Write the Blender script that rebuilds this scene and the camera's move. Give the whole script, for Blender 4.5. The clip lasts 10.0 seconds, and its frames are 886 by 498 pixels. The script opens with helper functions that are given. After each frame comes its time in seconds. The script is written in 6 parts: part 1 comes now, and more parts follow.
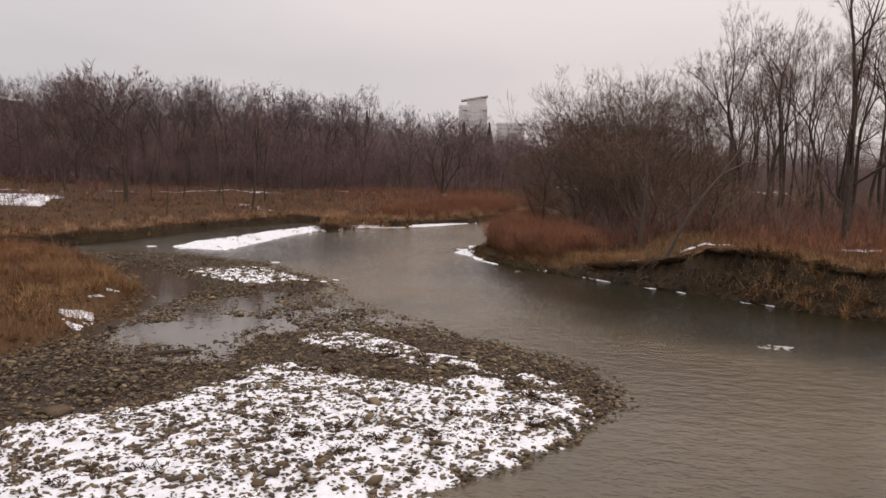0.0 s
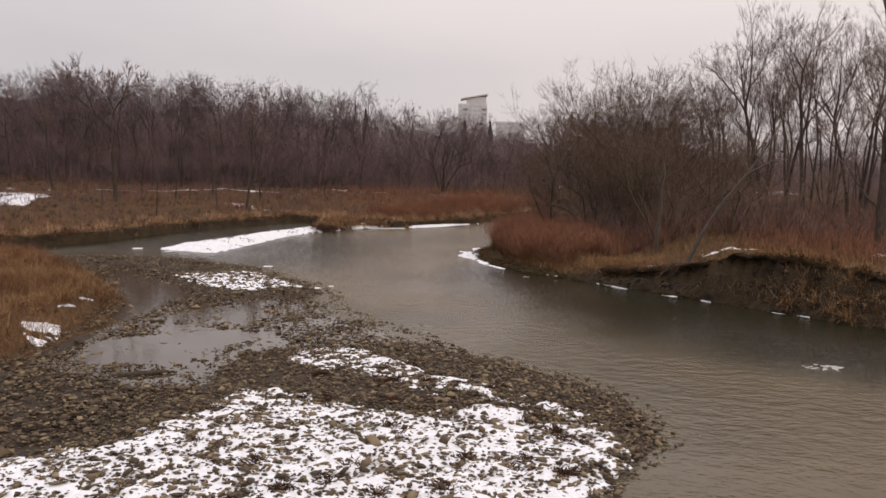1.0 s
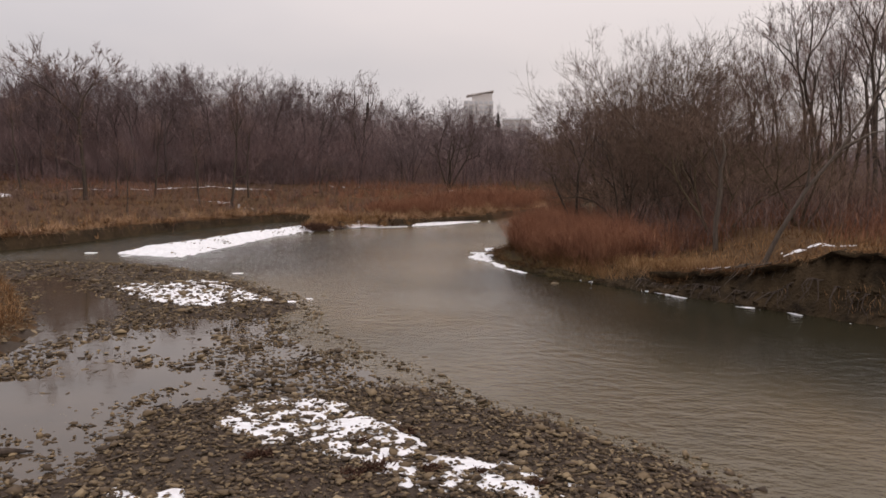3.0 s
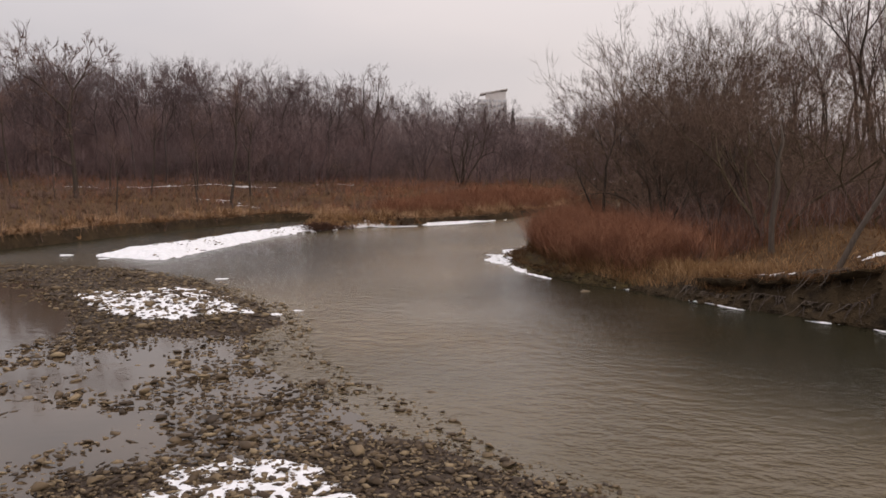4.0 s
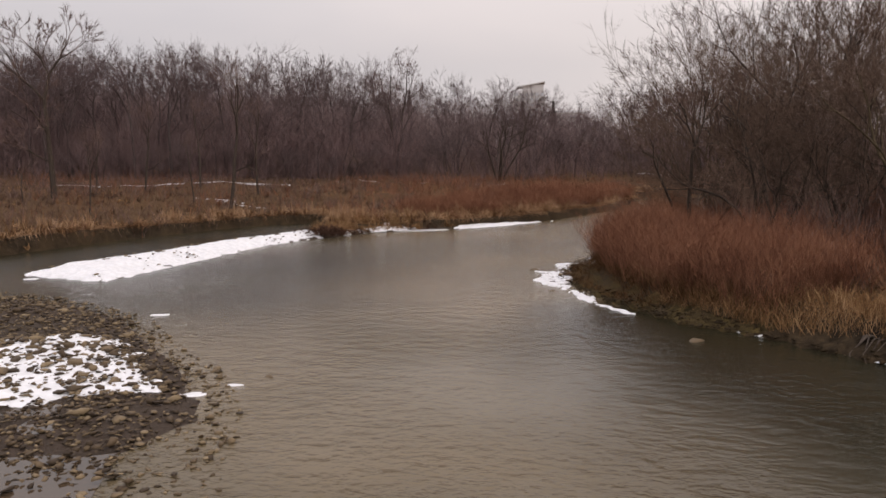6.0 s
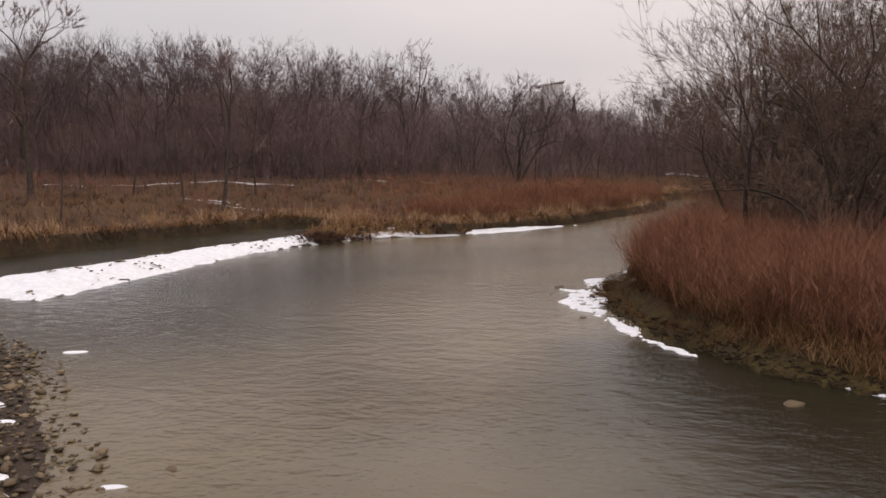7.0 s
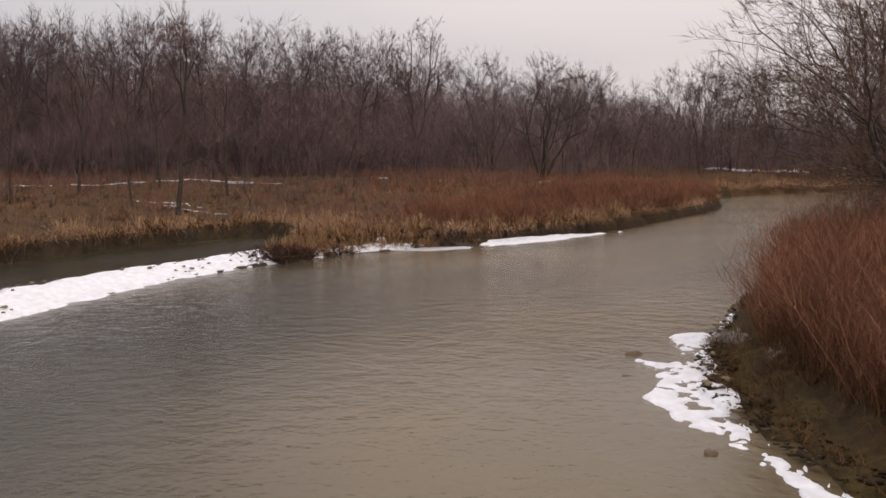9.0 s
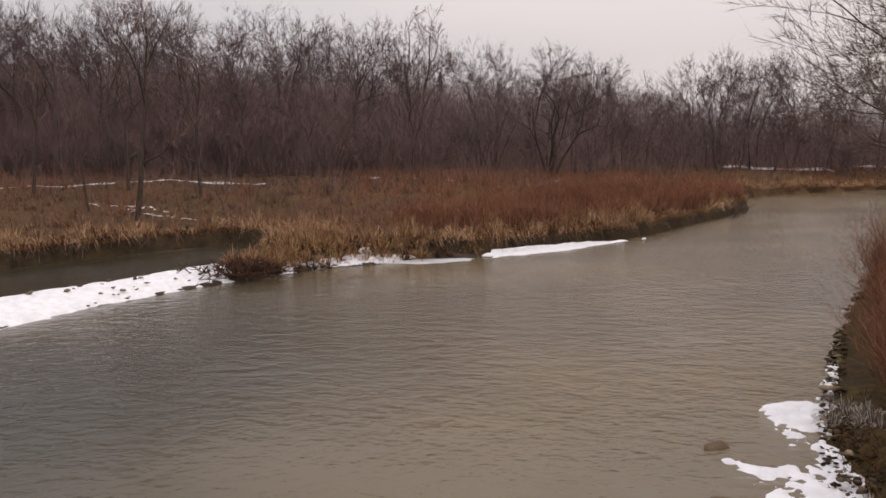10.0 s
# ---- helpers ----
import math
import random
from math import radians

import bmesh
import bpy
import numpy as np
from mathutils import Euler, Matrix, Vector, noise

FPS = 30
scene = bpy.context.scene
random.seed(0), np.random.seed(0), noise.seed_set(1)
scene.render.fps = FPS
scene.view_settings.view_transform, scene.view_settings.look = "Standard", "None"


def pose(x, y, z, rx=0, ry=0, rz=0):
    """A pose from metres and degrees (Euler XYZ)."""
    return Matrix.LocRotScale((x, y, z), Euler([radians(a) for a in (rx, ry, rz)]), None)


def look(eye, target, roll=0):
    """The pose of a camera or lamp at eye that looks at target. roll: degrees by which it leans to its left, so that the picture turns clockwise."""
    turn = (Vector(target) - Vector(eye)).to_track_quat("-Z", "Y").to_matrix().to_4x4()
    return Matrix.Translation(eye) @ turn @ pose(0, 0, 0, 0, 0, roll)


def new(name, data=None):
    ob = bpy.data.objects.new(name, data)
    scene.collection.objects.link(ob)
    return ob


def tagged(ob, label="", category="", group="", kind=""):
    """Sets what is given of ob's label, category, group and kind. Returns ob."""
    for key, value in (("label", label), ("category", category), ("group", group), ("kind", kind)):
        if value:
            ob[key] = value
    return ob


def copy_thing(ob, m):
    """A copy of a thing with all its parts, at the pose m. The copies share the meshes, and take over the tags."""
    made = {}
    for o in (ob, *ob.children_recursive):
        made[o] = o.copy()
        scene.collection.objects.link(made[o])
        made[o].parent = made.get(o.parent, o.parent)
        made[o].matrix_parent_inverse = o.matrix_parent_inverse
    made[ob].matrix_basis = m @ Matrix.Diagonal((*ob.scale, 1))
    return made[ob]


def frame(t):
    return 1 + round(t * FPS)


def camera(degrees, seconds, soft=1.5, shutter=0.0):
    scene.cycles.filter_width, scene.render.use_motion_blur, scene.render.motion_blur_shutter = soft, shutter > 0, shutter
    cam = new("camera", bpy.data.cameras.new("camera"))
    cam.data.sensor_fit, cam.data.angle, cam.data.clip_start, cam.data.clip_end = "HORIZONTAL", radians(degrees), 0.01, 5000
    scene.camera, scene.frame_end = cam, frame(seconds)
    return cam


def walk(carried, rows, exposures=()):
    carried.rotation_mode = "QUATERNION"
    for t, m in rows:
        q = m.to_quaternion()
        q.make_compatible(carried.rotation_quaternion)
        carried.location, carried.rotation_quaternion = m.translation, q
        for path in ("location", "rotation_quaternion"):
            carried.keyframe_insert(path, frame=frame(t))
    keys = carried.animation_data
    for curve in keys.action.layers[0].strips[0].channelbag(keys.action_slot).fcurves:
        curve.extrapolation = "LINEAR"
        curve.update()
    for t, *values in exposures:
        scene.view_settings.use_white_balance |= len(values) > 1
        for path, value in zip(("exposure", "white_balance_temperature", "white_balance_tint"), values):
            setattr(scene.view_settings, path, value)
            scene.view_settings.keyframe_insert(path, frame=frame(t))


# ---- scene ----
cam = camera(56.3, 10.0, soft=1.6)
PATH = [
    (0, (1.293, -0.519, 6.67), (1.253, 1.47, 6.471), 0.8),
    (0.5, (1.107, 1.1, 6.684), (1.069, 3.09, 6.485), 1.0),
    (1, (0.943, 2.957, 6.586), (0.906, 4.946, 6.385), 0.9),
    (1.5, (0.822, 5.042, 6.386), (0.787, 7.032, 6.186), 0.7),
    (2, (0.761, 7.368, 6.14), (0.72, 9.357, 5.94), 0.5),
    (2.5, (0.736, 9.913, 5.902), (0.69, 11.903, 5.701), 0.3),
    (4, (0.571, 17.947, 5.21), (0.486, 19.935, 5.009), 0.1),
    (4.5, (0.493, 20.791, 5.065), (0.379, 22.778, 4.862), -0.0),
    (5, (0.398, 23.748, 4.976), (0.251, 25.732, 4.771), -0.1),
    (5.5, (0.312, 26.763, 4.885), (0.155, 28.746, 4.678), -0.2),
    (5.7, (0.236, 27.999, 4.866), (0.074, 29.982, 4.657), -0.3),
    (7, (0.054, 36.19, 4.615), (-0.162, 38.167, 4.408), -0.3),
    (7.5, (-0.065, 39.443, 4.523), (-0.297, 41.419, 4.316), -0.4),
    (8, (-0.254, 42.612, 4.404), (-0.498, 44.587, 4.195), -0.5),
    (8.5, (-0.469, 45.797, 4.292), (-0.724, 47.769, 4.082), -0.6),
    (9, (-0.678, 49.02, 4.192), (-0.942, 50.991, 3.981), -0.7),
    (9.5, (-0.906, 52.206, 4.14), (-1.174, 54.177, 3.931), -0.7),
    (10, (-1.145, 55.292, 4.023), (-1.419, 57.262, 3.812), -0.9),
]
walk(cam, [(t, look(eye, target, roll)) for t, eye, target, roll in PATH])

# ---------- world and light: a dull, overcast winter afternoon ----------
world = bpy.data.worlds.new("overcast_sky")
scene.world = world
world.use_nodes = True
wn, wl = world.node_tree.nodes, world.node_tree.links
wn.clear()
w_out = wn.new("ShaderNodeOutputWorld")
w_bg = wn.new("ShaderNodeBackground")
w_sky = wn.new("ShaderNodeTexSky")
w_sky.sky_type, w_sky.sun_disc = "NISHITA", False
w_sky.sun_elevation, w_sky.sun_rotation = radians(24), radians(60)
w_sky.air_density, w_sky.dust_density, w_sky.ozone_density = 1.0, 4.0, 1.0
w_dim = wn.new("ShaderNodeMix")
w_dim.data_type, w_dim.blend_type = "RGBA", "MULTIPLY"
w_dim.inputs[0].default_value = 1.0
w_dim.inputs[7].default_value = (0.10, 0.10, 0.10, 1)
w_tex = wn.new("ShaderNodeTexCoord")
w_map = wn.new("ShaderNodeMapping")
w_map.inputs["Scale"].default_value = (1.2, 1.2, 3.0)
w_noise = wn.new("ShaderNodeTexNoise")
w_noise.inputs["Scale"].default_value, w_noise.inputs["Detail"].default_value = 1.3, 4
w_ramp = wn.new("ShaderNodeValToRGB")
w_ramp.color_ramp.elements[0].position, w_ramp.color_ramp.elements[0].color = 0.30, (0.605, 0.572, 0.597, 1)
w_ramp.color_ramp.elements[1].position, w_ramp.color_ramp.elements[1].color = 0.68, (0.77, 0.692, 0.685, 1)
w_mix = wn.new("ShaderNodeMix")
w_mix.data_type = "RGBA"
w_mix.inputs[0].default_value = 0.93
wl.new(w_tex.outputs["Generated"], w_map.inputs["Vector"])
wl.new(w_map.outputs["Vector"], w_noise.inputs["Vector"])
w_side = wn.new("ShaderNodeSeparateXYZ")
w_lean = wn.new("ShaderNodeMath")
w_lean.operation, w_lean.inputs[1].default_value = "MULTIPLY_ADD", 0.32
wl.new(w_tex.outputs["Generated"], w_side.inputs["Vector"])
wl.new(w_side.outputs["X"], w_lean.inputs[0])
wl.new(w_noise.outputs["Fac"], w_lean.inputs[2])
wl.new(w_lean.outputs["Value"], w_ramp.inputs["Fac"])
wl.new(w_sky.outputs["Color"], w_dim.inputs[6])
wl.new(w_dim.outputs[2], w_mix.inputs[6])
wl.new(w_ramp.outputs["Color"], w_mix.inputs[7])
w_sep = wn.new("ShaderNodeSeparateXYZ")
w_up = wn.new("ShaderNodeMapRange")
w_up.inputs["From Min"].default_value, w_up.inputs["From Max"].default_value = 0.12, 1.0
w_up.inputs["To Min"].default_value, w_up.inputs["To Max"].default_value = 1.0, 2.3
w_gain = wn.new("ShaderNodeVectorMath")
w_gain.operation = "SCALE"
wl.new(w_tex.outputs["Generated"], w_sep.inputs["Vector"])
wl.new(w_sep.outputs["Z"], w_up.inputs["Value"])
wl.new(w_mix.outputs[2], w_gain.inputs[0])
wl.new(w_up.outputs["Result"], w_gain.inputs["Scale"])
wl.new(w_gain.outputs["Vector"], w_bg.inputs["Color"])
w_bg.inputs["Strength"].default_value = 1.0
wl.new(w_bg.outputs["Background"], w_out.inputs["Surface"])

sun_data = bpy.data.lights.new("sun", "SUN")
sun_data.energy, sun_data.angle, sun_data.color = 0.5, radians(25), (1.0, 0.95, 0.9)
sun = new("sun", sun_data)
sun.matrix_world = look((40, -20, 40), (0, 40, 0))


# ---------- materials ----------
def ramp_material(name, stops, scale=4.0, detail=6.0, rough=0.85, bump=0.3, bump_scale=30.0, island=0.0, second=None, spec=0.3,
                  stretch=(1, 1, 1), bump_distance=0.02):
    """Noise-coloured surface: stops is [(position, colour)]; second is (scale, colour, amount) for larger stains."""
    m = bpy.data.materials.new(name)
    m.use_nodes = True
    n, l = m.node_tree.nodes, m.node_tree.links
    b = n["Principled BSDF"]
    b.inputs["Roughness"].default_value = rough
    b.inputs["Specular IOR Level"].default_value = spec
    tc = n.new("ShaderNodeTexCoord")
    mp = n.new("ShaderNodeMapping")
    mp.inputs["Scale"].default_value = stretch
    l.new(tc.outputs["Object"], mp.inputs["Vector"])
    no = n.new("ShaderNodeTexNoise")
    no.inputs["Scale"].default_value, no.inputs["Detail"].default_value = scale, detail
    l.new(mp.outputs["Vector"], no.inputs["Vector"])
    fac = no.outputs["Fac"]
    if island:
        geo = n.new("ShaderNodeNewGeometry")
        mx = n.new("ShaderNodeMix")
        mx.inputs[0].default_value = island
        l.new(fac, mx.inputs[2])
        l.new(geo.outputs["Random Per Island"], mx.inputs[3])
        fac = mx.outputs[0]
    rp = n.new("ShaderNodeValToRGB")
    els = rp.color_ramp.elements
    while len(els) < len(stops):
        els.new(0.5)
    for e, (p, c) in zip(els, stops):
        e.position, e.color = p, (*c, 1)
    l.new(fac, rp.inputs["Fac"])
    col = rp.outputs["Color"]
    if second:
        n2 = n.new("ShaderNodeTexNoise")
        n2.inputs["Scale"].default_value, n2.inputs["Detail"].default_value = second[0], 3
        l.new(tc.outputs["Object"], n2.inputs["Vector"])
        r2 = n.new("ShaderNodeMapRange")
        r2.inputs["From Min"].default_value, r2.inputs["From Max"].default_value = 0.42, 0.62
        r2.inputs["To Max"].default_value = second[2]
        l.new(n2.outputs["Fac"], r2.inputs["Value"])
        m2 = n.new("ShaderNodeMix")
        m2.data_type = "RGBA"
        m2.inputs[7].default_value = (*second[1], 1)
        l.new(r2.outputs["Result"], m2.inputs[0])
        l.new(col, m2.inputs[6])
        col = m2.outputs[2]
    l.new(col, b.inputs["Base Color"])
    if bump:
        nb = n.new("ShaderNodeTexNoise")
        nb.inputs["Scale"].default_value, nb.inputs["Detail"].default_value = bump_scale, 5
        l.new(mp.outputs["Vector"], nb.inputs["Vector"])
        bp = n.new("ShaderNodeBump")
        bp.inputs["Strength"].default_value, bp.inputs["Distance"].default_value = bump, bump_distance
        l.new(nb.outputs["Fac"], bp.inputs["Height"])
        l.new(bp.outputs["Normal"], b.inputs["Normal"])
    return m


M_EARTH = ramp_material("leaf_litter_earth", [(0.3, (0.058, 0.036, 0.020)), (0.55, (0.10, 0.060, 0.032)), (0.75, (0.15, 0.096, 0.05))],
                        scale=2.5, spec=0.03, bump=0.6, bump_scale=12, second=(0.12, (0.11, 0.062, 0.032), 0.5), bump_distance=0.1)
M_MUD = ramp_material("wet_gravel_mud", [(0.3, (0.036, 0.025, 0.019)), (0.55, (0.065, 0.046, 0.033)), (0.8, (0.113, 0.080, 0.057))],
                      scale=22, rough=0.7, spec=0.12, bump=1.0, bump_scale=20, second=(0.3, (0.05, 0.038, 0.027), 0.5), bump_distance=0.06)
M_SOIL = ramp_material("dark_bank_soil", [(0.3, (0.018, 0.013, 0.009)), (0.55, (0.040, 0.029, 0.018)), (0.8, (0.080, 0.056, 0.032))],
                       scale=3, spec=0.05, bump=0.9, bump_scale=9, second=(0.6, (0.062, 0.042, 0.023), 0.6), bump_distance=0.12)
M_MOSS = ramp_material("mossy_shore_turf", [(0.3, (0.035, 0.028, 0.014)), (0.55, (0.072, 0.052, 0.021)), (0.8, (0.115, 0.084, 0.030))],
                       scale=5, spec=0.05, bump=0.8, bump_scale=30, second=(0.9, (0.05, 0.035, 0.022), 0.7), bump_distance=0.05)
M_STONE = ramp_material("river_stone", [(0.2, (0.048, 0.033, 0.021)), (0.5, (0.108, 0.075, 0.044)), (0.76, (0.186, 0.135, 0.078)), (0.95, (0.310, 0.235, 0.140))],
                        scale=3, rough=0.65, bump=0.4, bump_scale=30, island=0.75, spec=0.22)
M_STONE_ONE = M_STONE
M_SNOW = ramp_material("old_snow", [(0.3, (0.74, 0.745, 0.77)), (0.6, (0.85, 0.85, 0.87))], scale=3, rough=0.6, bump=0.5, bump_scale=14,
                       second=(5.0, (0.60, 0.585, 0.58), 0.35), bump_distance=0.05)
M_ICE = ramp_material("grey_ice", [(0.3, (0.42, 0.42, 0.42)), (0.6, (0.58, 0.58, 0.58))], scale=2, rough=0.3, bump=0.2, bump_scale=8)
M_FOAM = ramp_material("river_foam", [(0.3, (0.26, 0.24, 0.21)), (0.6, (0.45, 0.43, 0.40))], scale=6, rough=0.6, bump=0.5, bump_scale=14)
M_BARK = ramp_material("grey_brown_bark", [(0.3, (0.039, 0.029, 0.023)), (0.6, (0.083, 0.065, 0.053)), (0.85, (0.137, 0.112, 0.093))],
                       scale=5, stretch=(3, 3, 0.6), bump=0.6, bump_scale=20, rough=0.95, spec=0.03)
# greyer than the near bark: distance haze mixed into its colour
M_BARK_FAR = ramp_material("hazed_far_bark", [(0.3, (0.055, 0.042, 0.040)), (0.6, (0.085, 0.066, 0.062)), (0.85, (0.120, 0.095, 0.088))],
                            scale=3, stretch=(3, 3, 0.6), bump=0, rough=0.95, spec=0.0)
M_BARK_OLIVE = ramp_material("olive_willow_bark", [(0.3, (0.056, 0.042, 0.025)), (0.6, (0.108, 0.081, 0.053)), (0.85, (0.175, 0.138, 0.090))],
                             scale=5, stretch=(3, 3, 0.6), bump=0.6, bump_scale=20, rough=0.95, spec=0.03)
M_PALE = ramp_material("weathered_bare_wood", [(0.3, (0.050, 0.037, 0.028)), (0.6, (0.092, 0.070, 0.054)), (0.85, (0.165, 0.132, 0.105))],
                       scale=4, stretch=(3, 3, 0.5), bump=0.5, bump_scale=20, rough=0.8)
M_TWIG = ramp_material("bare_twigs", [(0.2, (0.095, 0.063, 0.053)), (0.6, (0.172, 0.117, 0.101)), (0.9, (0.250, 0.174, 0.149))],
                       scale=1, bump=0, island=0.7, rough=0.95, spec=0.0)
M_TWIG_OLIVE = ramp_material("olive_twigs", [(0.2, (0.150, 0.100, 0.074)), (0.6, (0.235, 0.162, 0.122)), (0.9, (0.315, 0.226, 0.170))],
                             scale=1, bump=0, island=0.4, rough=0.95, spec=0.0)
M_TWIG_WILLOW = ramp_material("willow_twigs", [(0.2, (0.088, 0.059, 0.044)), (0.6, (0.152, 0.104, 0.079)), (0.9, (0.225, 0.158, 0.120))],
                              scale=1, bump=0, island=0.45, rough=0.95, spec=0.0)
# far twigs carry the valley haze in their pale grey base colour
M_TWIG_FAR = ramp_material("hazed_far_twigs", [(0.2, (0.162, 0.118, 0.116)), (0.6, (0.220, 0.164, 0.159)), (0.9, (0.285, 0.216, 0.209))],
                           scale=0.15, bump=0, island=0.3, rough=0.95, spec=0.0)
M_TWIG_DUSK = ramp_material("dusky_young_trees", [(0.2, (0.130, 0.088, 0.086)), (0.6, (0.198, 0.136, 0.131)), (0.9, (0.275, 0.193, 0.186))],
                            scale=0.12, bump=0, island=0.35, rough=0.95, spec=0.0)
# crowns of the far woods, greyed for haze in the same way
M_CROWN_FAR = ramp_material("hazed_far_crowns", [(0.2, (0.098, 0.072, 0.071)), (0.6, (0.135, 0.101, 0.098)), (0.9, (0.174, 0.132, 0.129))],
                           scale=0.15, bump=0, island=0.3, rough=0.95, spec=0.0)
M_RED = ramp_material("red_brown_stems", [(0.2, (0.090, 0.041, 0.028)), (0.5, (0.212, 0.098, 0.060)), (0.8, (0.370, 0.200, 0.120))],
                      scale=0.7, bump=0, island=0.35, rough=0.95, spec=0.0)
M_TAN = ramp_material("dead_tan_grass", [(0.2, (0.155, 0.083, 0.036)), (0.5, (0.265, 0.155, 0.076)), (0.8, (0.420, 0.275, 0.155))],
                      scale=0.4, bump=0, island=0.4, rough=0.95, spec=0.0)
M_STRAW = ramp_material("bleached_straw", [(0.2, (0.190, 0.108, 0.056)), (0.5, (0.350, 0.218, 0.124)), (0.8, (0.520, 0.360, 0.230))], scale=0.5, bump=0, island=0.4, rough=0.95, spec=0.0)
M_FROST = ramp_material("frosted_weeds", [(0.25, (0.12, 0.085, 0.05)), (0.55, (0.24, 0.19, 0.14)), (0.85, (0.66, 0.64, 0.62))], scale=3, bump=0, island=0.6, rough=0.95, spec=0.0)
M_BROWN = ramp_material("dead_brown_weeds", [(0.25, (0.065, 0.034, 0.017)), (0.5, (0.113, 0.059, 0.029)), (0.75, (0.178, 0.101, 0.046))],
                        scale=0.35, bump=0, island=0.35, rough=0.95, spec=0.0)
M_MEADOW = ramp_material("matted_meadow_grass", [(0.25, (0.050, 0.032, 0.022)), (0.5, (0.088, 0.056, 0.037)), (0.75, (0.140, 0.092, 0.060))],
                         scale=0.3, bump=0, island=0.3, rough=0.95, spec=0.0)
M_WEED = ramp_material("dark_dead_weed", [(0.2, (0.040, 0.022, 0.016)), (0.6, (0.075, 0.042, 0.030)), (0.9, (0.125, 0.075, 0.052))], scale=3, bump=0, island=0.5, rough=0.95, spec=0.0)
M_SPRUCE = ramp_material("dark_spruce_needles", [(0.2, (0.010, 0.016, 0.012)), (0.6, (0.025, 0.034, 0.026)), (0.9, (0.04, 0.05, 0.036))],
                         scale=1, bump=0, island=0.6, rough=0.95, spec=0.0)
# concrete lightened further by haze painted into the colour
M_CONCRETE = ramp_material("haze_pale_concrete", [(0.3, (0.510, 0.480, 0.465)), (0.7, (0.645, 0.615, 0.600))], scale=0.3, bump=0.1, rough=0.9)
M_GLASS = ramp_material("dull_window_glass", [(0.3, (0.16, 0.165, 0.175)), (0.7, (0.22, 0.225, 0.235))], scale=0.5, bump=0, rough=0.15, spec=0.6)
# panes of the distant buildings, their dark glass paled to imitate haze
M_PANE = ramp_material("haze_paled_glass", [(0.3, (0.438, 0.446, 0.464)), (0.7, (0.542, 0.551, 0.569))], scale=0.5, bump=0, rough=0.2, spec=0.5)
M_ROOF = ramp_material("white_roof", [(0.3, (0.68, 0.69, 0.71)), (0.7, (0.8, 0.81, 0.83))], scale=1, bump=0.1, rough=0.5)

# the river: murky water under small wind and current ripples
M_WATER = bpy.data.materials.new("murky_river_water")
M_WATER.use_nodes = True
n, l = M_WATER.node_tree.nodes, M_WATER.node_tree.links
b = n["Principled BSDF"]
b.inputs["Roughness"].default_value = 0.16
b.inputs["IOR"].default_value = 1.33
tc = n.new("ShaderNodeTexCoord")
cn = n.new("ShaderNodeTexNoise")
cn.inputs["Scale"].default_value, cn.inputs["Detail"].default_value = 0.11, 4
l.new(tc.outputs["Object"], cn.inputs["Vector"])
cr = n.new("ShaderNodeValToRGB")
cr.color_ramp.elements[0].position, cr.color_ramp.elements[0].color = 0.35, (0.112, 0.088, 0.051, 1)
cr.color_ramp.elements[1].position, cr.color_ramp.elements[1].color = 0.68, (0.165, 0.122, 0.068, 1)
l.new(cn.outputs["Fac"], cr.inputs["Fac"])
# dark reflections of banks and trees painted into the base colour by this attribute
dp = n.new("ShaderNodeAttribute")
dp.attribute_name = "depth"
reflect_dark = n.new("ShaderNodeMix")
reflect_dark.data_type = "RGBA"
reflect_dark.inputs[7].default_value = (0.019, 0.018, 0.010, 1)
l.new(dp.outputs["Fac"], reflect_dark.inputs[0])
l.new(cr.outputs["Color"], reflect_dark.inputs[6])
l.new(reflect_dark.outputs[2], b.inputs["Base Color"])
mp = n.new("ShaderNodeMapping")
mp.inputs["Rotation"].default_value = (0, 0, radians(25))
mp.inputs["Scale"].default_value = (1.0, 1.35, 1)
l.new(tc.outputs["Object"], mp.inputs["Vector"])
n1 = n.new("ShaderNodeTexNoise")
n1.inputs["Scale"].default_value, n1.inputs["Detail"].default_value = 1.6, 4
n2 = n.new("ShaderNodeTexNoise")
n2.inputs["Scale"].default_value, n2.inputs["Detail"].default_value = 5.0, 4
n3 = n.new("ShaderNodeTexNoise")
n3.inputs["Scale"].default_value, n3.inputs["Detail"].default_value = 0.09, 2
for q in (n1, n2):
    l.new(mp.outputs["Vector"], q.inputs["Vector"])
l.new(tc.outputs["Object"], n3.inputs["Vector"])
calm = n.new("ShaderNodeMapRange")
calm.inputs["From Min"].default_value, calm.inputs["From Max"].default_value = 0.40, 0.62
calm.inputs["To Min"].default_value, calm.inputs["To Max"].default_value = 0.35, 1.0
l.new(n3.outputs["Fac"], calm.inputs["Value"])
# the darkened stretches run smoother than the rest
still = n.new("ShaderNodeMath")
still.operation, still.inputs[1].default_value, still.inputs[2].default_value = "MULTIPLY_ADD", -0.4, 1.0
l.new(dp.outputs["Fac"], still.inputs[0])
ripple = n.new("ShaderNodeMath")
ripple.operation = "MULTIPLY"
l.new(calm.outputs["Result"], ripple.inputs[0])
l.new(still.outputs["Value"], ripple.inputs[1])
b1 = n.new("ShaderNodeBump")
b1.inputs["Distance"].default_value = 0.10
l.new(n1.outputs["Fac"], b1.inputs["Height"])
l.new(ripple.outputs["Value"], b1.inputs["Strength"])
b2 = n.new("ShaderNodeBump")
b2.inputs["Distance"].default_value = 0.05
l.new(n2.outputs["Fac"], b2.inputs["Height"])
l.new(ripple.outputs["Value"], b2.inputs["Strength"])
l.new(b1.outputs["Normal"], b2.inputs["Normal"])
l.new(b2.outputs["Normal"], b.inputs["Normal"])

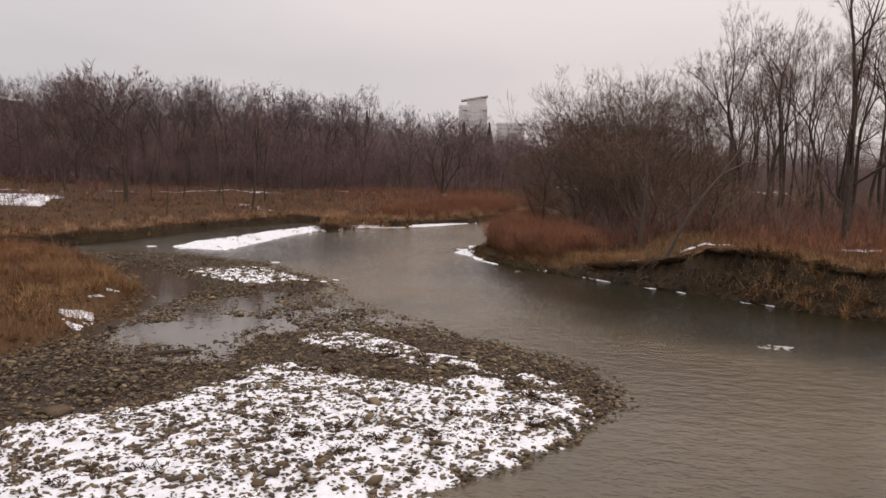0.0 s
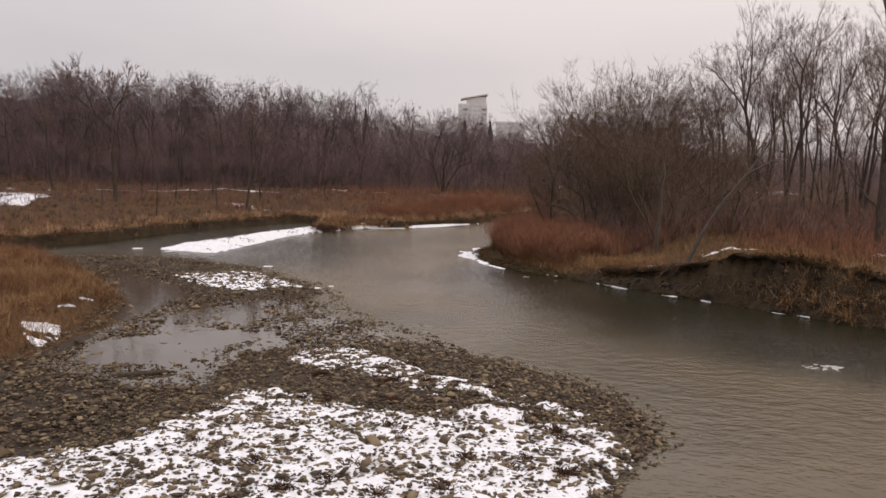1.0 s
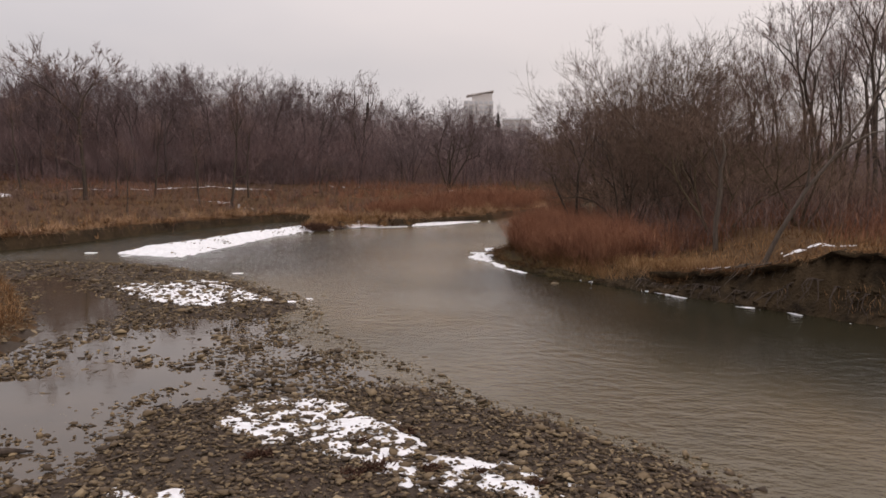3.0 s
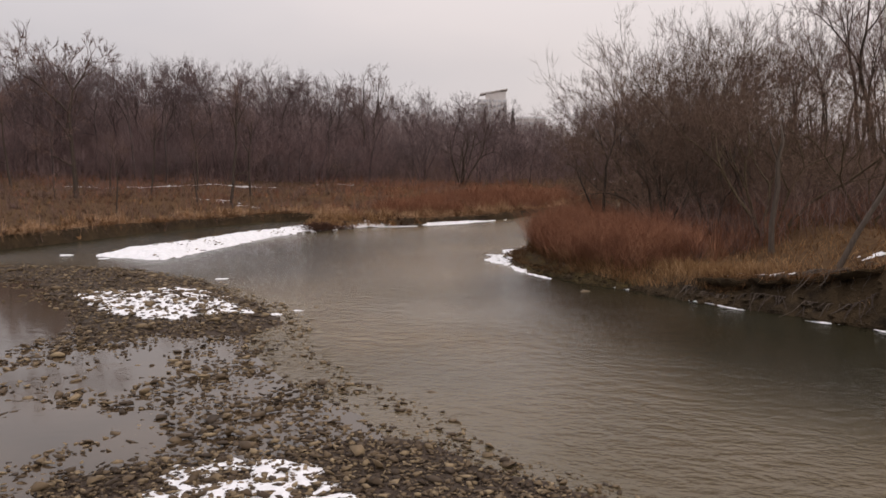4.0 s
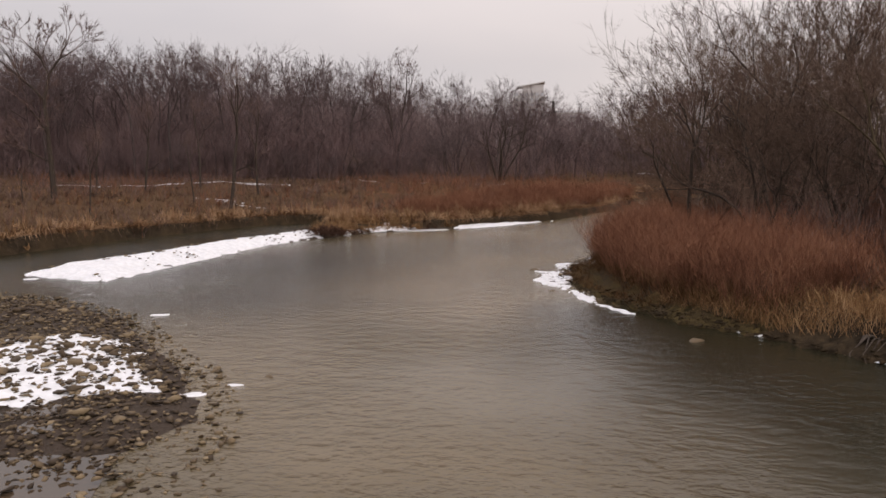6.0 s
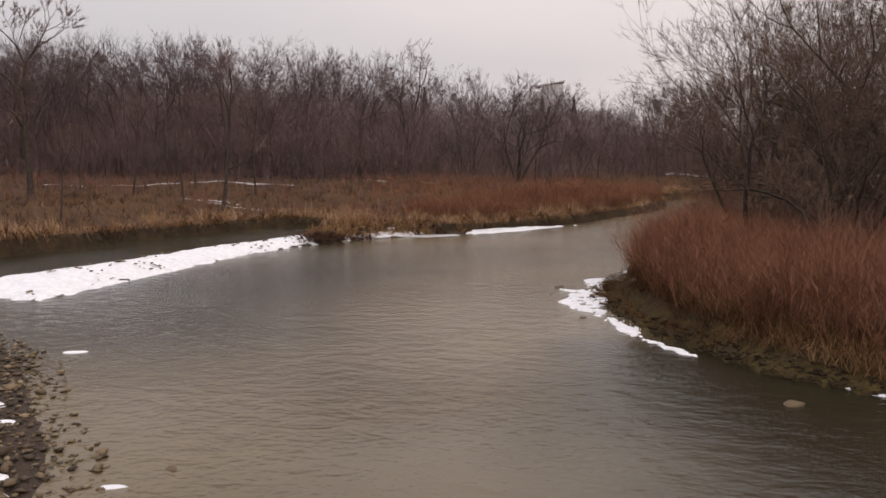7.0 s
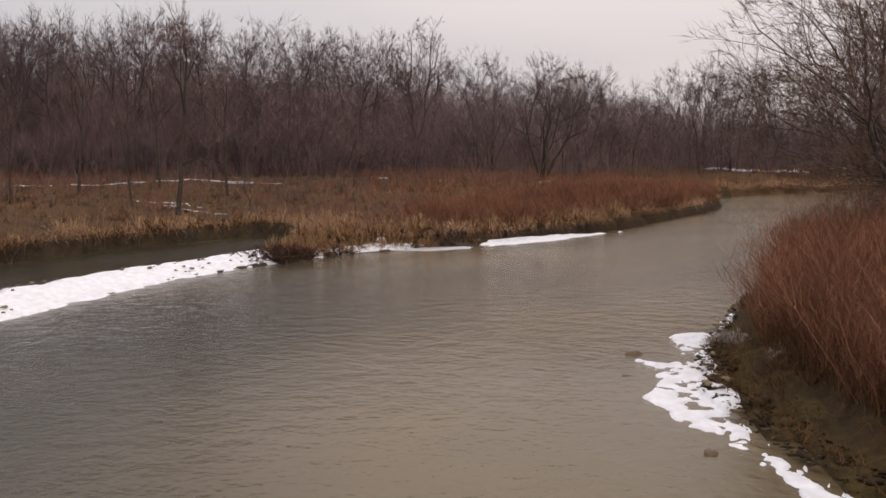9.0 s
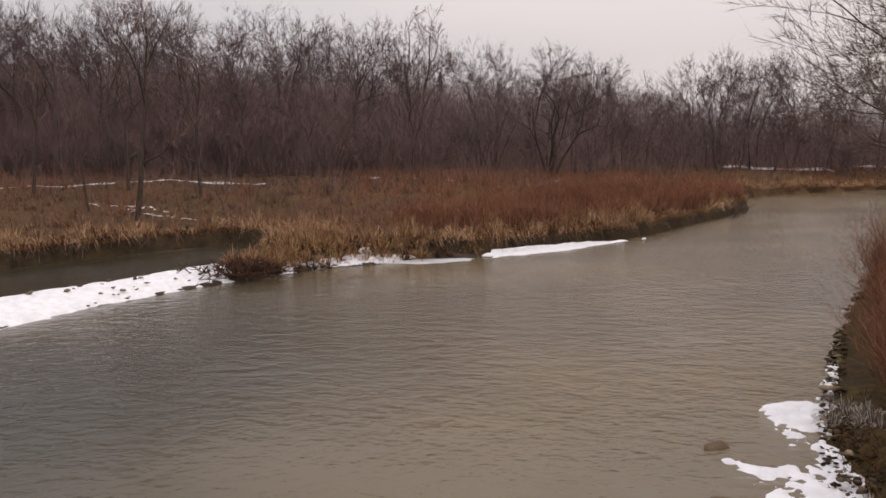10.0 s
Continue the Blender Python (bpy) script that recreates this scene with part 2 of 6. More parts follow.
M_POOL = ramp_material("still_pool_water", [(0.3, (0.052, 0.036, 0.022)), (0.7, (0.085, 0.060, 0.038))], scale=0.5, rough=0.04, bump=0.12, bump_scale=2.5, spec=0.36,
                       bump_distance=0.03)


# ---------- helpers for building ----------


def mesh_np(name, verts, faces, mats, index=None, smooth=False):
    """A mesh from an (N, 3) array and a list of (M, k) face arrays."""
    me = bpy.data.meshes.new(name)
    verts = np.asarray(verts, dtype=np.float32)
    me.vertices.add(len(verts))
    me.vertices.foreach_set("co", verts.ravel())
    loops = np.concatenate([f.ravel() for f in faces]).astype(np.int32)
    totals = np.concatenate([np.full(len(f), f.shape[1]) for f in faces]).astype(np.int32)
    me.loops.add(len(loops))
    me.loops.foreach_set("vertex_index", loops)
    me.polygons.add(len(totals))
    me.polygons.foreach_set("loop_start", np.concatenate([[0], np.cumsum(totals)[:-1]]).astype(np.int32))
    me.polygons.foreach_set("loop_total", totals)
    for m in mats:
        me.materials.append(m)
    if index is not None:
        me.polygons.foreach_set("material_index", index.astype(np.int32))
    if smooth:
        me.polygons.foreach_set("use_smooth", np.ones(len(totals), dtype=bool))
    me.update(calc_edges=True)
    me.validate()
    return me


def part(name, me, parent, label=""):
    ob = new(name, me)
    ob.parent = parent
    return tagged(ob, label)


def bm_mesh(name, bm, mat):
    me = bpy.data.meshes.new(name)
    bm.to_mesh(me)
    bm.free()
    me.materials.append(mat)
    return me


def box(bm, lo, hi):
    m = Matrix.LocRotScale([(a + c) / 2 for a, c in zip(lo, hi)], None, [c - a for a, c in zip(lo, hi)])
    bmesh.ops.create_cube(bm, size=1, matrix=m)


def vnoise(x, y, scale, seed=0):
    """Smooth value noise in 0..1 on arrays."""
    x, y = np.asarray(x) * scale, np.asarray(y) * scale
    xi, yi = np.floor(x).astype(np.int64), np.floor(y).astype(np.int64)
    u, v = x - xi, y - yi
    u, v = u * u * (3 - 2 * u), v * v * (3 - 2 * v)

    def h(i, j):
        k = (i * 374761393 + j * 668265263 + seed * 974711) & 0x7FFFFFFF
        k = ((k ^ (k >> 13)) * 1274126177) & 0x7FFFFFFF
        return ((k ^ (k >> 16)) & 0xFFFF) / 65535.0

    return (h(xi, yi) * (1 - u) + h(xi + 1, yi) * u) * (1 - v) + (h(xi, yi + 1) * (1 - u) + h(xi + 1, yi + 1) * u) * v


def fbm(x, y, scale, seed=0):
    return 0.55 * vnoise(x, y, scale, seed) + 0.28 * vnoise(x, y, scale * 2.1, seed + 1) + 0.17 * vnoise(x, y, scale * 4.3, seed + 2)


def smooth(v, lo, hi):
    t = np.clip((v - lo) / (hi - lo), 0, 1)
    return t * t * (3 - 2 * t)


def inside(poly, x, y):
    """Signed distance to a closed outline, positive inside."""
    x, y = np.asarray(x, dtype=float), np.asarray(y, dtype=float)
    best = np.full(x.shape, 1e9)
    odd = np.zeros(x.shape, dtype=bool)
    for (ax, ay), (bx, by) in zip(poly, poly[1:] + poly[:1]):
        dx, dy = bx - ax, by - ay
        t = np.clip(((x - ax) * dx + (y - ay) * dy) / (dx * dx + dy * dy + 1e-12), 0, 1)
        best = np.minimum(best, (x - ax - t * dx) ** 2 + (y - ay - t * dy) ** 2)
        if dy:
            odd ^= ((ay > y) != (by > y)) & (x < dx * (y - ay) / dy + ax)
    return np.where(odd, 1, -1) * np.sqrt(best)


# ---------- plan of the valley ----------
FAR_BANK = [(-1500, 20), (-200, 45), (-60, 56), (-40, 60), (-33, 62.5), (-29.5, 65.5), (-27.2, 71), (-24.8, 80), (-22, 87), (-19, 93), (-16, 95),
            (-14, 92.5), (-13.8, 88.5), (-12.5, 86.2), (-11, 86), (-9.3, 87.6), (-7, 88.8), (-4, 90.7), (-0.8, 93.6), (3.8, 99.5), (8.2, 108.6),
            (12.6, 118), (14, 123.5), (13.6, 128), (15, 136), (19, 141.5), (23, 145.3), (28, 148.5), (36, 155), (50, 160), (80, 164), (200, 160),
            (1500, 150), (1500, 3000), (-1500, 3000)]
SPIT = [(-21.4, 64.3), (-19, 63), (-16.4, 62), (-15.7, 67), (-14.8, 73), (-14.2, 77), (-12.7, 80.3), (-11.4, 83), (-9.4, 86), (-7.5, 87.3),
        (-4.2, 88.9), (-3.5, 91), (-9, 89.5), (-13, 88.5), (-14.6, 85.5), (-16.5, 81.5), (-18.2, 77), (-19.6, 71.5), (-21.6, 66)]
RIGHT_BANK = [(1500, -30), (200, 0), (60, 16), (40, 24), (28, 30), (20.3, 36.2), (18.3, 37.9), (16.3, 41), (13.2, 44.4), (11.8, 46.2), (9.7, 48.6),
              (8.2, 50.3), (6.7, 52.8), (5, 54.2), (3.8, 57), (2.9, 59.4), (2.4, 61.5), (1.9, 64), (2.3, 66.5), (3.2, 69.5), (4.6, 73.5), (6.2, 77.5),
              (8, 82), (12, 90), (18, 102), (26, 116), (37, 130), (52, 142), (82, 150), (200, 148), (1500, 140)]
BAR = [(-3, 10), (-1, 14.3), (0.8, 15.9), (2.5, 17.7), (4, 19.5), (6.1, 22.6), (5.9, 26.3), (4.4, 28.8), (2.5, 30.9), (0.8, 32), (-0.3, 34.8),
       (-2.5, 37.2), (-4.4, 41.2), (-5.8, 45.2), (-7.0, 47.8), (-9.3, 50.6), (-11.8, 54.4), (-15.4, 57.2), (-19.5, 59.3), (-26, 59.4), (-34, 61), (-60, 54),
       (-200, 40), (-1500, 15), (-1500, -300), (-20, -300), (-12, -40), (-6, 0)]
LEFT_BANK = [(-200, 38), (-60, 53), (-35, 58), (-28, 57.5), (-24, 55.2), (-17, 45), (-14.2, 40.5), (-13.1, 36), (-12.9, 30.6), (-13.3, 27.3),
             (-14, 25.5), (-17, 20), (-22, 10), (-28, -10), (-40, -300), (-1500, -300), (-1500, 10)]
POOL = [(-12.3, 29.6), (-12.0, 32.5), (-9.9, 35.0), (-6.3, 34.3), (-5.5, 32.5), (-6.8, 31.0), (-7.1, 29.6), (-6.4, 27.2), (-6.8, 24.8), (-7.4, 22.4), (-8.4, 20.4), (-9.6, 20.8), (-8.8, 23.6), (-9.0, 26.2), (-10.8, 27.6)]
CHANNEL = [(-12, 34), (-9.5, 35), (-10.5, 39), (-13, 45), (-17, 50.5), (-20, 54), (-21.5, 53), (-15.5, 44.5), (-13, 38)]


def blob(x, y, cx, cy, rx, ry):
    return np.exp(-((x - cx) / rx) ** 2 - ((y - cy) / ry) ** 2)


def ground_z(x, y, with_kind=False):
    """Height of the ground, water at 0."""
    x, y = np.asarray(x, dtype=float), np.asarray(y, dtype=float)
    far, spit, right = inside(FAR_BANK, x, y), inside(SPIT, x, y) - 0.25, inside(RIGHT_BANK, x, y)
    bar, left = inside(BAR, x, y), inside(LEFT_BANK, x, y)
    pool, side = inside(POOL, x, y), inside(CHANNEL, x, y)
    rough = fbm(x, y, 0.35, 3) - 0.5
    bed = -0.25 * np.ones_like(x) - 0.5
    z_bar = (-0.02 + smooth(bar, -0.3, 1.6) * (0.085 - 0.07 * smooth(y, 28, 34) - 0.08 * blob(x, y, -5, 37, 6.5, 6.5) + 0.24 * blob(x, y, -2.5, 20, 7.5, 6.5) + 0.10 * blob(x, y, -0.5, 27, 3.5, 3)
             + 0.14 * blob(x, y, -11, 48, 5, 3.5) + 0.08 * blob(x, y, -17, 56, 8, 3)) + (0.16 + 0.16 * blob(x, y, -6, 39, 7, 8)) * rough * smooth(bar, 0, 1)
             + 0.06 * np.exp(-((bar - 1.5) / 0.9) ** 2) * smooth(y, 28, 33) + 0.13 * blob(x, y, -11.6, 24.6, 2.2, 2.6) - 0.17 * smooth(pool, -1.2, 0.9) - 0.09 * smooth(side, -1.0, 1.0) + 0.12 * rough * smooth(np.maximum(pool, side), -1, 1))
    z_bar = np.where(bar > -0.6, z_bar, bed)
    z_left = np.where(left > 0, 0.12 + 0.45 * smooth(left, 0, 2.5) + 0.65 * smooth(left, 2, 14) + 0.35 * rough, bed)
    z_spit = np.where(spit > 0, 0.02 + 0.30 * smooth(spit, 0, 1.6) + 0.15 * rough, bed)
    steep = smooth(far, 0, 0.6) * (0.42 + 0.5 * vnoise(x, y, 0.12, 9))
    hill = 9.0 * smooth(y - 0.55 * x, 130, 232) * smooth(-x, -60, 60) + 5 * smooth(y, 190, 420)
    z_far = np.where(far > 0, 0.05 + steep + 1.25 * smooth(far, 1, 13) + 0.65 * smooth(far, 10, 30) + 0.6 * rough * smooth(far, 0, 5) + hill, bed)
    soft = smooth(np.hypot(x - 2.5, y - 65), 9, 17) * smooth(-y, -88, -70)
    top = np.interp(x, [8, 10.5, 12.5, 14, 15.5, 17, 19, 22, 30], [0.75, 0.85, 1.2, 1.75, 2.45, 2.45, 2.2, 2.0, 1.8])
    wob = 0.5 * (vnoise(x, y, 0.6, 4) - 0.5)
    cliff = top * (0.42 * smooth(right, 0.0, 1.1 + wob) + 0.58 * smooth(right, 1.0 + wob, 1.45 + wob))
    slope = 0.05 + 0.14 * smooth(right, 0, 1.0) + 0.55 * smooth(right, 0.8, 2.0) + 0.45 * smooth(right, 1.7, 4.0)
    z_right = np.where(right > 0, soft * (0.04 + cliff + 0.3 * rough * smooth(right, 0, 2)) + (1 - soft) * (slope + 0.15 * rough)
                       + 0.55 * smooth(right, 4, 25) + 2.5 * smooth(right, 120, 400), bed)
    z = np.maximum.reduce([bed, z_bar, z_left, z_spit, z_far, z_right])
    if not with_kind:
        return z
    kind = np.zeros(x.shape, dtype=int)
    kind[(bar > -1) & (left < 0.3) & (far < 0)] = 1
    kind[(spit > -0.5) & (far < 0)] = 1
    kind[(right > -0.5) & (right < 1.6) & (soft > 0.5)] = 2
    kind[(far > -0.5) & (far < 1.0) & (y < 140)] = 2
    kind[(right > -0.5) & (right < 2.4) & (soft <= 0.5)] = 2
    kind[(right > -0.5) & (right < 1.0) & (soft <= 0.5)] = 3
    return z, kind


def gz(px, py):
    return float(ground_z(np.array([float(px)]), np.array([float(py)]))[0])


def axis(lo, a, b_, hi, step):
    """Even steps between a and b_, growing ones beyond."""
    core = list(np.arange(a, b_ + step / 2, step))
    out, d = [], step
    v = b_
    while v < hi:
        d *= 1.22
        v += d
        out.append(v)
    back, d, v = [], step, a
    while v > lo:
        d *= 1.22
        v -= d
        back.append(v)
    return np.array(back[::-1] + core + out)


gx, gy = axis(-1400, -46, 46, 1400, 0.5), axis(-350, 8, 136, 2800, 0.5)
X, Y = np.meshgrid(gx, gy)
Z, K = ground_z(X, Y, True)
nx, ny = len(gx), len(gy)
idx = np.arange(nx * ny).reshape(ny, nx)
quads = np.stack([idx[:-1, :-1], idx[:-1, 1:], idx[1:, 1:], idx[1:, :-1]], -1).reshape(-1, 4)
ground = new("ground", mesh_np("ground", np.stack([X, Y, Z], -1).reshape(-1, 3), [quads], [M_EARTH, M_MUD, M_SOIL, M_MOSS], K[:-1, :-1].ravel(), True))
tagged(ground, "brown winter flood plain of earth, dead grass and gravel", "ground", kind="structure")

wx, wy = np.meshgrid(axis(-400, -34, 34, 700, 1.0), axis(-300, 8, 130, 330, 1.0))
wi = np.arange(wx.size).reshape(wx.shape)
water = new("water", mesh_np("water", np.stack([wx, wy, 0 * wx], -1).reshape(-1, 3),
            [np.stack([wi[:-1, :-1], wi[:-1, 1:], wi[1:, 1:], wi[1:, :-1]], -1).reshape(-1, 4)], [M_WATER], smooth=True))
# dark reflections of bank and trees, put into the colour below the cut bank
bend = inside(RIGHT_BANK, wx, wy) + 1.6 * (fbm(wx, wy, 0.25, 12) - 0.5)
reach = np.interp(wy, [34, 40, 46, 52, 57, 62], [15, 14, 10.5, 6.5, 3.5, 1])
reflect_at = 0.97 * smooth(bend / reach, -1.0, -0.45) * smooth(-wy, -61, -56)
reflect_at = np.maximum(reflect_at, 0.3 * smooth(-wy, -46, -36))
# likewise painted in the slack arm behind the spit and the pool in front
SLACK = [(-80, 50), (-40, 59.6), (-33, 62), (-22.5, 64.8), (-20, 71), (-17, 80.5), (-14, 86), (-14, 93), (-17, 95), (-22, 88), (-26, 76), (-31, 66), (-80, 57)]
reflect_at = np.maximum(reflect_at, 0.9 * smooth(inside(SLACK, wx, wy), -1.2, 1.0))
reflect_at = np.maximum(reflect_at, 0.75 * smooth(-wx, 1, 10) * smooth(wy, 50, 58) * smooth(-wy, -92, -72) * (0.6 + 0.8 * fbm(wx, wy, 0.12, 19)))
# stores the weight of the painted reflection
water.data.attributes.new("depth", "FLOAT", "POINT").data.foreach_set("value", reflect_at.ravel().astype(np.float32))
tagged(water, "murky grey-brown river with small ripples", "river", kind="structure")


POOL_AREA = [(-15, 15), (-7, 15.5), (-3, 24), (-4, 30), (-0.9, 32.8), (-1.9, 34.8), (-3.8, 36.9), (-5.9, 40.7), (-7.3, 46.2), (-9.7, 49.4), (-12.6, 53.2), (-18, 56.5), (-24, 56.5), (-18, 46), (-14, 38)]
bm = bmesh.new()
bm.faces.new([bm.verts.new((px, py, 0.006)) for px, py in POOL_AREA])
tagged(new("pool_water", bm_mesh("pool_water", bm, M_POOL)), "still shallow pool lying between the stones", "pool", kind="structure")


# ---------- snow and ice ----------
def sheet(name, poly, cell, thick, fade, holes, hole_scale, seed, mat, label, category, drop=0.05, over_water=False, kind="", jag=0.0, flat=9.0):
    """A thin drift that follows the ground inside an outline, with ragged edges and bare gaps."""
    xs, ys = [p[0] for p in poly], [p[1] for p in poly]
    ax_, ay_ = np.arange(min(xs) - 1, max(xs) + 1, cell), np.arange(min(ys) - 1, max(ys) + 1, cell)
    sx, sy = np.meshgrid(ax_, ay_)
    d = inside(poly, sx, sy) + jag * (0.7 * fbm(sx, sy, 0.9, seed + 5) + 0.6 * fbm(sx, sy, 2.6, seed + 6) - 0.65)
    cover = smooth(d, 0, fade) - holes * smooth(fbm(sx, sy, hole_scale, seed), 0.45, 0.75)
    lift = thick * np.clip(cover, -1, 1) * (0.75 + 0.5 * vnoise(sx, sy, 1.6, seed + 3)) - drop
    base = ground_z(sx, sy)
    if over_water:
        base = np.clip(base, 0.0, flat)
    z = base + lift
    vi = np.arange(sx.size).reshape(sx.shape)
    q = np.stack([vi[:-1, :-1], vi[:-1, 1:], vi[1:, 1:], vi[1:, :-1]], -1).reshape(-1, 4)
    keep = (lift.ravel()[q] > -drop * 0.9).any(1) & (base.ravel()[q] > -0.1).all(1)
    q = q[keep]
    used, inv = np.unique(q, return_inverse=True)
    v = np.stack([sx, sy, z], -1).reshape(-1, 3)[used]
    ob = new(name, mesh_np(name, v, [inv.reshape(-1, 4)], [mat], smooth=True))
    return tagged(ob, label, category, kind=kind)


BIG_SNOW = [(-11, 12), (-9.9, 18.9), (-9.6, 20.0), (-7.4, 21.2), (-6.0, 23.6), (-5.6, 26.0), (-4.2, 26.2), (-2.2, 25.2), (-0.6, 24.4), (0.8, 24.2), (2.0, 25.4), (4.2, 23.9),
            (5.4, 21.6), (4.3, 19.2), (2.9, 17.4), (1.4, 16.0), (0.4, 14.4), (-1.5, 12), (-4, 10)]
CREST = [(-5.0, 29.8), (-4.8, 31.8), (-3.6, 33.0), (-2.4, 32.4), (-1.5, 30.7), (-0.3, 29.9), (0.6, 28.4), (1.8, 27.4), (3.4, 25.8), (4.8, 23.8), (4.0, 23.2), (1.8, 24.8), (0.6, 25.4), (-0.8, 26.4),
         (-1.6, 27.3), (-2.8, 28.0), (-4.0, 28.6)]
sheet("snow_drift", BIG_SNOW, 0.065, 0.095, 0.7, 0.67, 2.9, 11, M_SNOW, "patchy thin snow lying between the stones of the gravel bar", "snow", kind="stuff", drop=0.03, jag=1.9)
sheet("snow_drift", CREST, 0.065, 0.08, 0.6, 1.0, 2.3, 15,
      M_SNOW, "thin band of snow along the crest of the gravel bar", "snow", kind="stuff", drop=0.03, jag=1.2)
sheet("snow_drift", [(-16.0, 50.2), (-13.5, 51.4), (-10.8, 51.9), (-8.8, 48.9), (-6.7, 46.5), (-8.7, 45.6), (-10.5, 44.8), (-12.2, 45.4)], 0.07, 0.095, 0.45, 0.6,
      1.9, 21, M_SNOW, "small patch of speckled snow on the gravel point", "snow", kind="stuff", drop=0.035, jag=1.2)
sheet("snow_drift", [(-21.9, 65.2), (-21.0, 63.6), (-18.6, 62.6), (-16.4, 62.1), (-15.7, 67), (-14.9, 73), (-14.3, 77), (-12.8, 80.3), (-12.0, 83.2),
                     (-14.2, 85.0), (-16.4, 81.2), (-18.1, 77), (-19.5, 71.5)], 0.08, 0.12, 0.5, 0.55, 2.4, 31, M_SNOW,
      "smooth white snow covering the low gravel spit", "snow", kind="stuff", over_water=True, drop=0.04, jag=1.0)
sheet("snow_drift", [(-11.3, 84.2), (-9.6, 86.2), (-7.4, 87.5), (-6.4, 88.9), (-9.2, 88.4), (-11.6, 86)], 0.12, 0.16, 0.5, 0.8, 0.8, 41, M_SNOW,
      "ragged snow at the foot of the grassy shore", "snow", jag=0.8)
sheet("snow_drift", [(-3.9, 89.0), (-0.8, 92.0), (3.5, 98.0), (-1.4, 94.0), (-4.4, 91.0)], 0.12, 0.10, 0.3, 0.35, 0.9, 51, M_SNOW,
      "long white strip of snow along the water's edge", "snow", over_water=True, kind="stuff", drop=0.03, jag=0.6, flat=0.12)
sheet("ice_sheet", [(-8.2, 87.2), (-6.5, 86.9), (-4.2, 88.3), (-4.4, 89.3), (-7.0, 88.7)], 0.14, 0.07, 0.4, 0.0, 0.7, 61, M_ICE,
      "flat grey sheet of thin ice at the shore", "ice", over_water=True, jag=0.3)
SHORE_ICE = [(4.0, 56.0), (3.5, 56.2), (2.8, 57.5), (2.35, 59.2), (1.95, 60.9), (1.3, 62.1), (0.9, 63.8), (1.3, 64.8), (1.0, 66.4), (2.1, 66.2), (2.5, 65.8), (1.7, 67.3), (2.2, 69.0), (3.0, 69.2), (3.7, 70.8),
             (4.6, 73.6), (4.8, 73.6), (3.8, 70.4), (2.9, 68.2), (2.6, 66.5), (2.45, 64.2), (2.35, 62.6), (2.55, 61.0), (2.85, 59.6), (3.2, 58.2)]
sheet("ice_shelf", SHORE_ICE, 0.04, 0.07, 0.14, 1.35, 3.6, 71, M_SNOW, "broken white shelf of snowy ice along the shore", "ice", drop=0.03, over_water=True, jag=0.65, flat=0.12, kind="stuff")
for i, (px, py, rx, ry) in enumerate([(-11.2, 55.2, 0.34, 0.2), (-6.6, 46.3, 0.34, 0.2), (-5.9, 47.1, 0.24, 0.12), (-23.2, 64.6, 0.4, 0.22), (-20.3, 63.0, 0.3, 0.2), (6.8, 53.2, 0.5, 0.16)]):
    turn = -0.75 if px > 5 else 0.2
    ring = [(px + rx * math.cos(a) * math.cos(turn) - ry * math.sin(a) * math.sin(turn),
             py + rx * math.cos(a) * math.sin(turn) + ry * math.sin(a) * math.cos(turn)) for a in [k * math.pi / 6 for k in range(12)]]
    sheet("ice_floe", ring, 0.05, 0.045, 0.06, 0.4, 1.8, 80 + i, M_SNOW, "small white snow-covered ice floe on the water", "ice", drop=0.012, over_water=True, jag=0.2, flat=0.02)
for i, ring in enumerate([[(-15.4, 33.0), (-14.1, 33.9), (-13.2, 31.9), (-13.3, 30.3), (-14.2, 31.0)], [(-15.7, 38.2), (-15.0, 38.9), (-15.2, 39.3), (-15.9, 38.8)],
                          [(-15.4, 36.0), (-14.8, 36.5), (-15.0, 36.9), (-15.6, 36.5)]]):
    sheet("snow_patch", ring, 0.05, 0.08, 0.3, 1.35, 2.0, 100 + i, M_SNOW, "scrap of snow among dead grass on the bank", "snow", kind="stuff", drop=0.03, jag=0.5)
sheet("snow_field", [(-75, 82), (-60, 80), (-44, 77.5), (-41.5, 84), (-43, 91), (-46, 97), (-60, 98), (-75, 97)], 0.35, 0.25, 1.5, 0.9, 0.25, 120, M_SNOW,
      "snow-covered clearing in the dead grass of the far bank", "snow", jag=3.0)
TRAIL = [(-75, 104), (-52, 109), (-40, 112.5), (-28, 119), (-20, 122), (-8, 125), (3, 127.5)]


def along(path, width):
    """Outline of a strip along a path."""
    out, back = [], []
    for i, p in enumerate(path):
        a, c = path[max(i - 1, 0)], path[min(i + 1, len(path) - 1)]
        dx, dy = c[0] - a[0], c[1] - a[1]
        k = width / 2 / math.hypot(dx, dy)
        out.append((p[0] - dy * k, p[1] + dx * k))
        back.append((p[0] + dy * k, p[1] - dx * k))
    return out + back[::-1]


# ice and snow along the foot and the lip of the eroded bank
for i, path in enumerate([[(8.6, 50.2), (9.3, 49.4), (10.2, 47.9)], [(11.6, 46.2), (12.4, 45.3)], [(13.2, 44.6), (13.8, 43.6)], [(14.6, 42.6), (15.8, 41.2), (16.9, 40.2)]]):
    sheet("ice_shelf", along(path, 0.17), 0.03, 0.025, 0.08, 1.0, 1.8, 170 + i, M_SNOW, "thin white rim of ice at the foot of the bank", "ice", drop=0.02, over_water=True, jag=0.25, flat=0.04, kind="stuff")
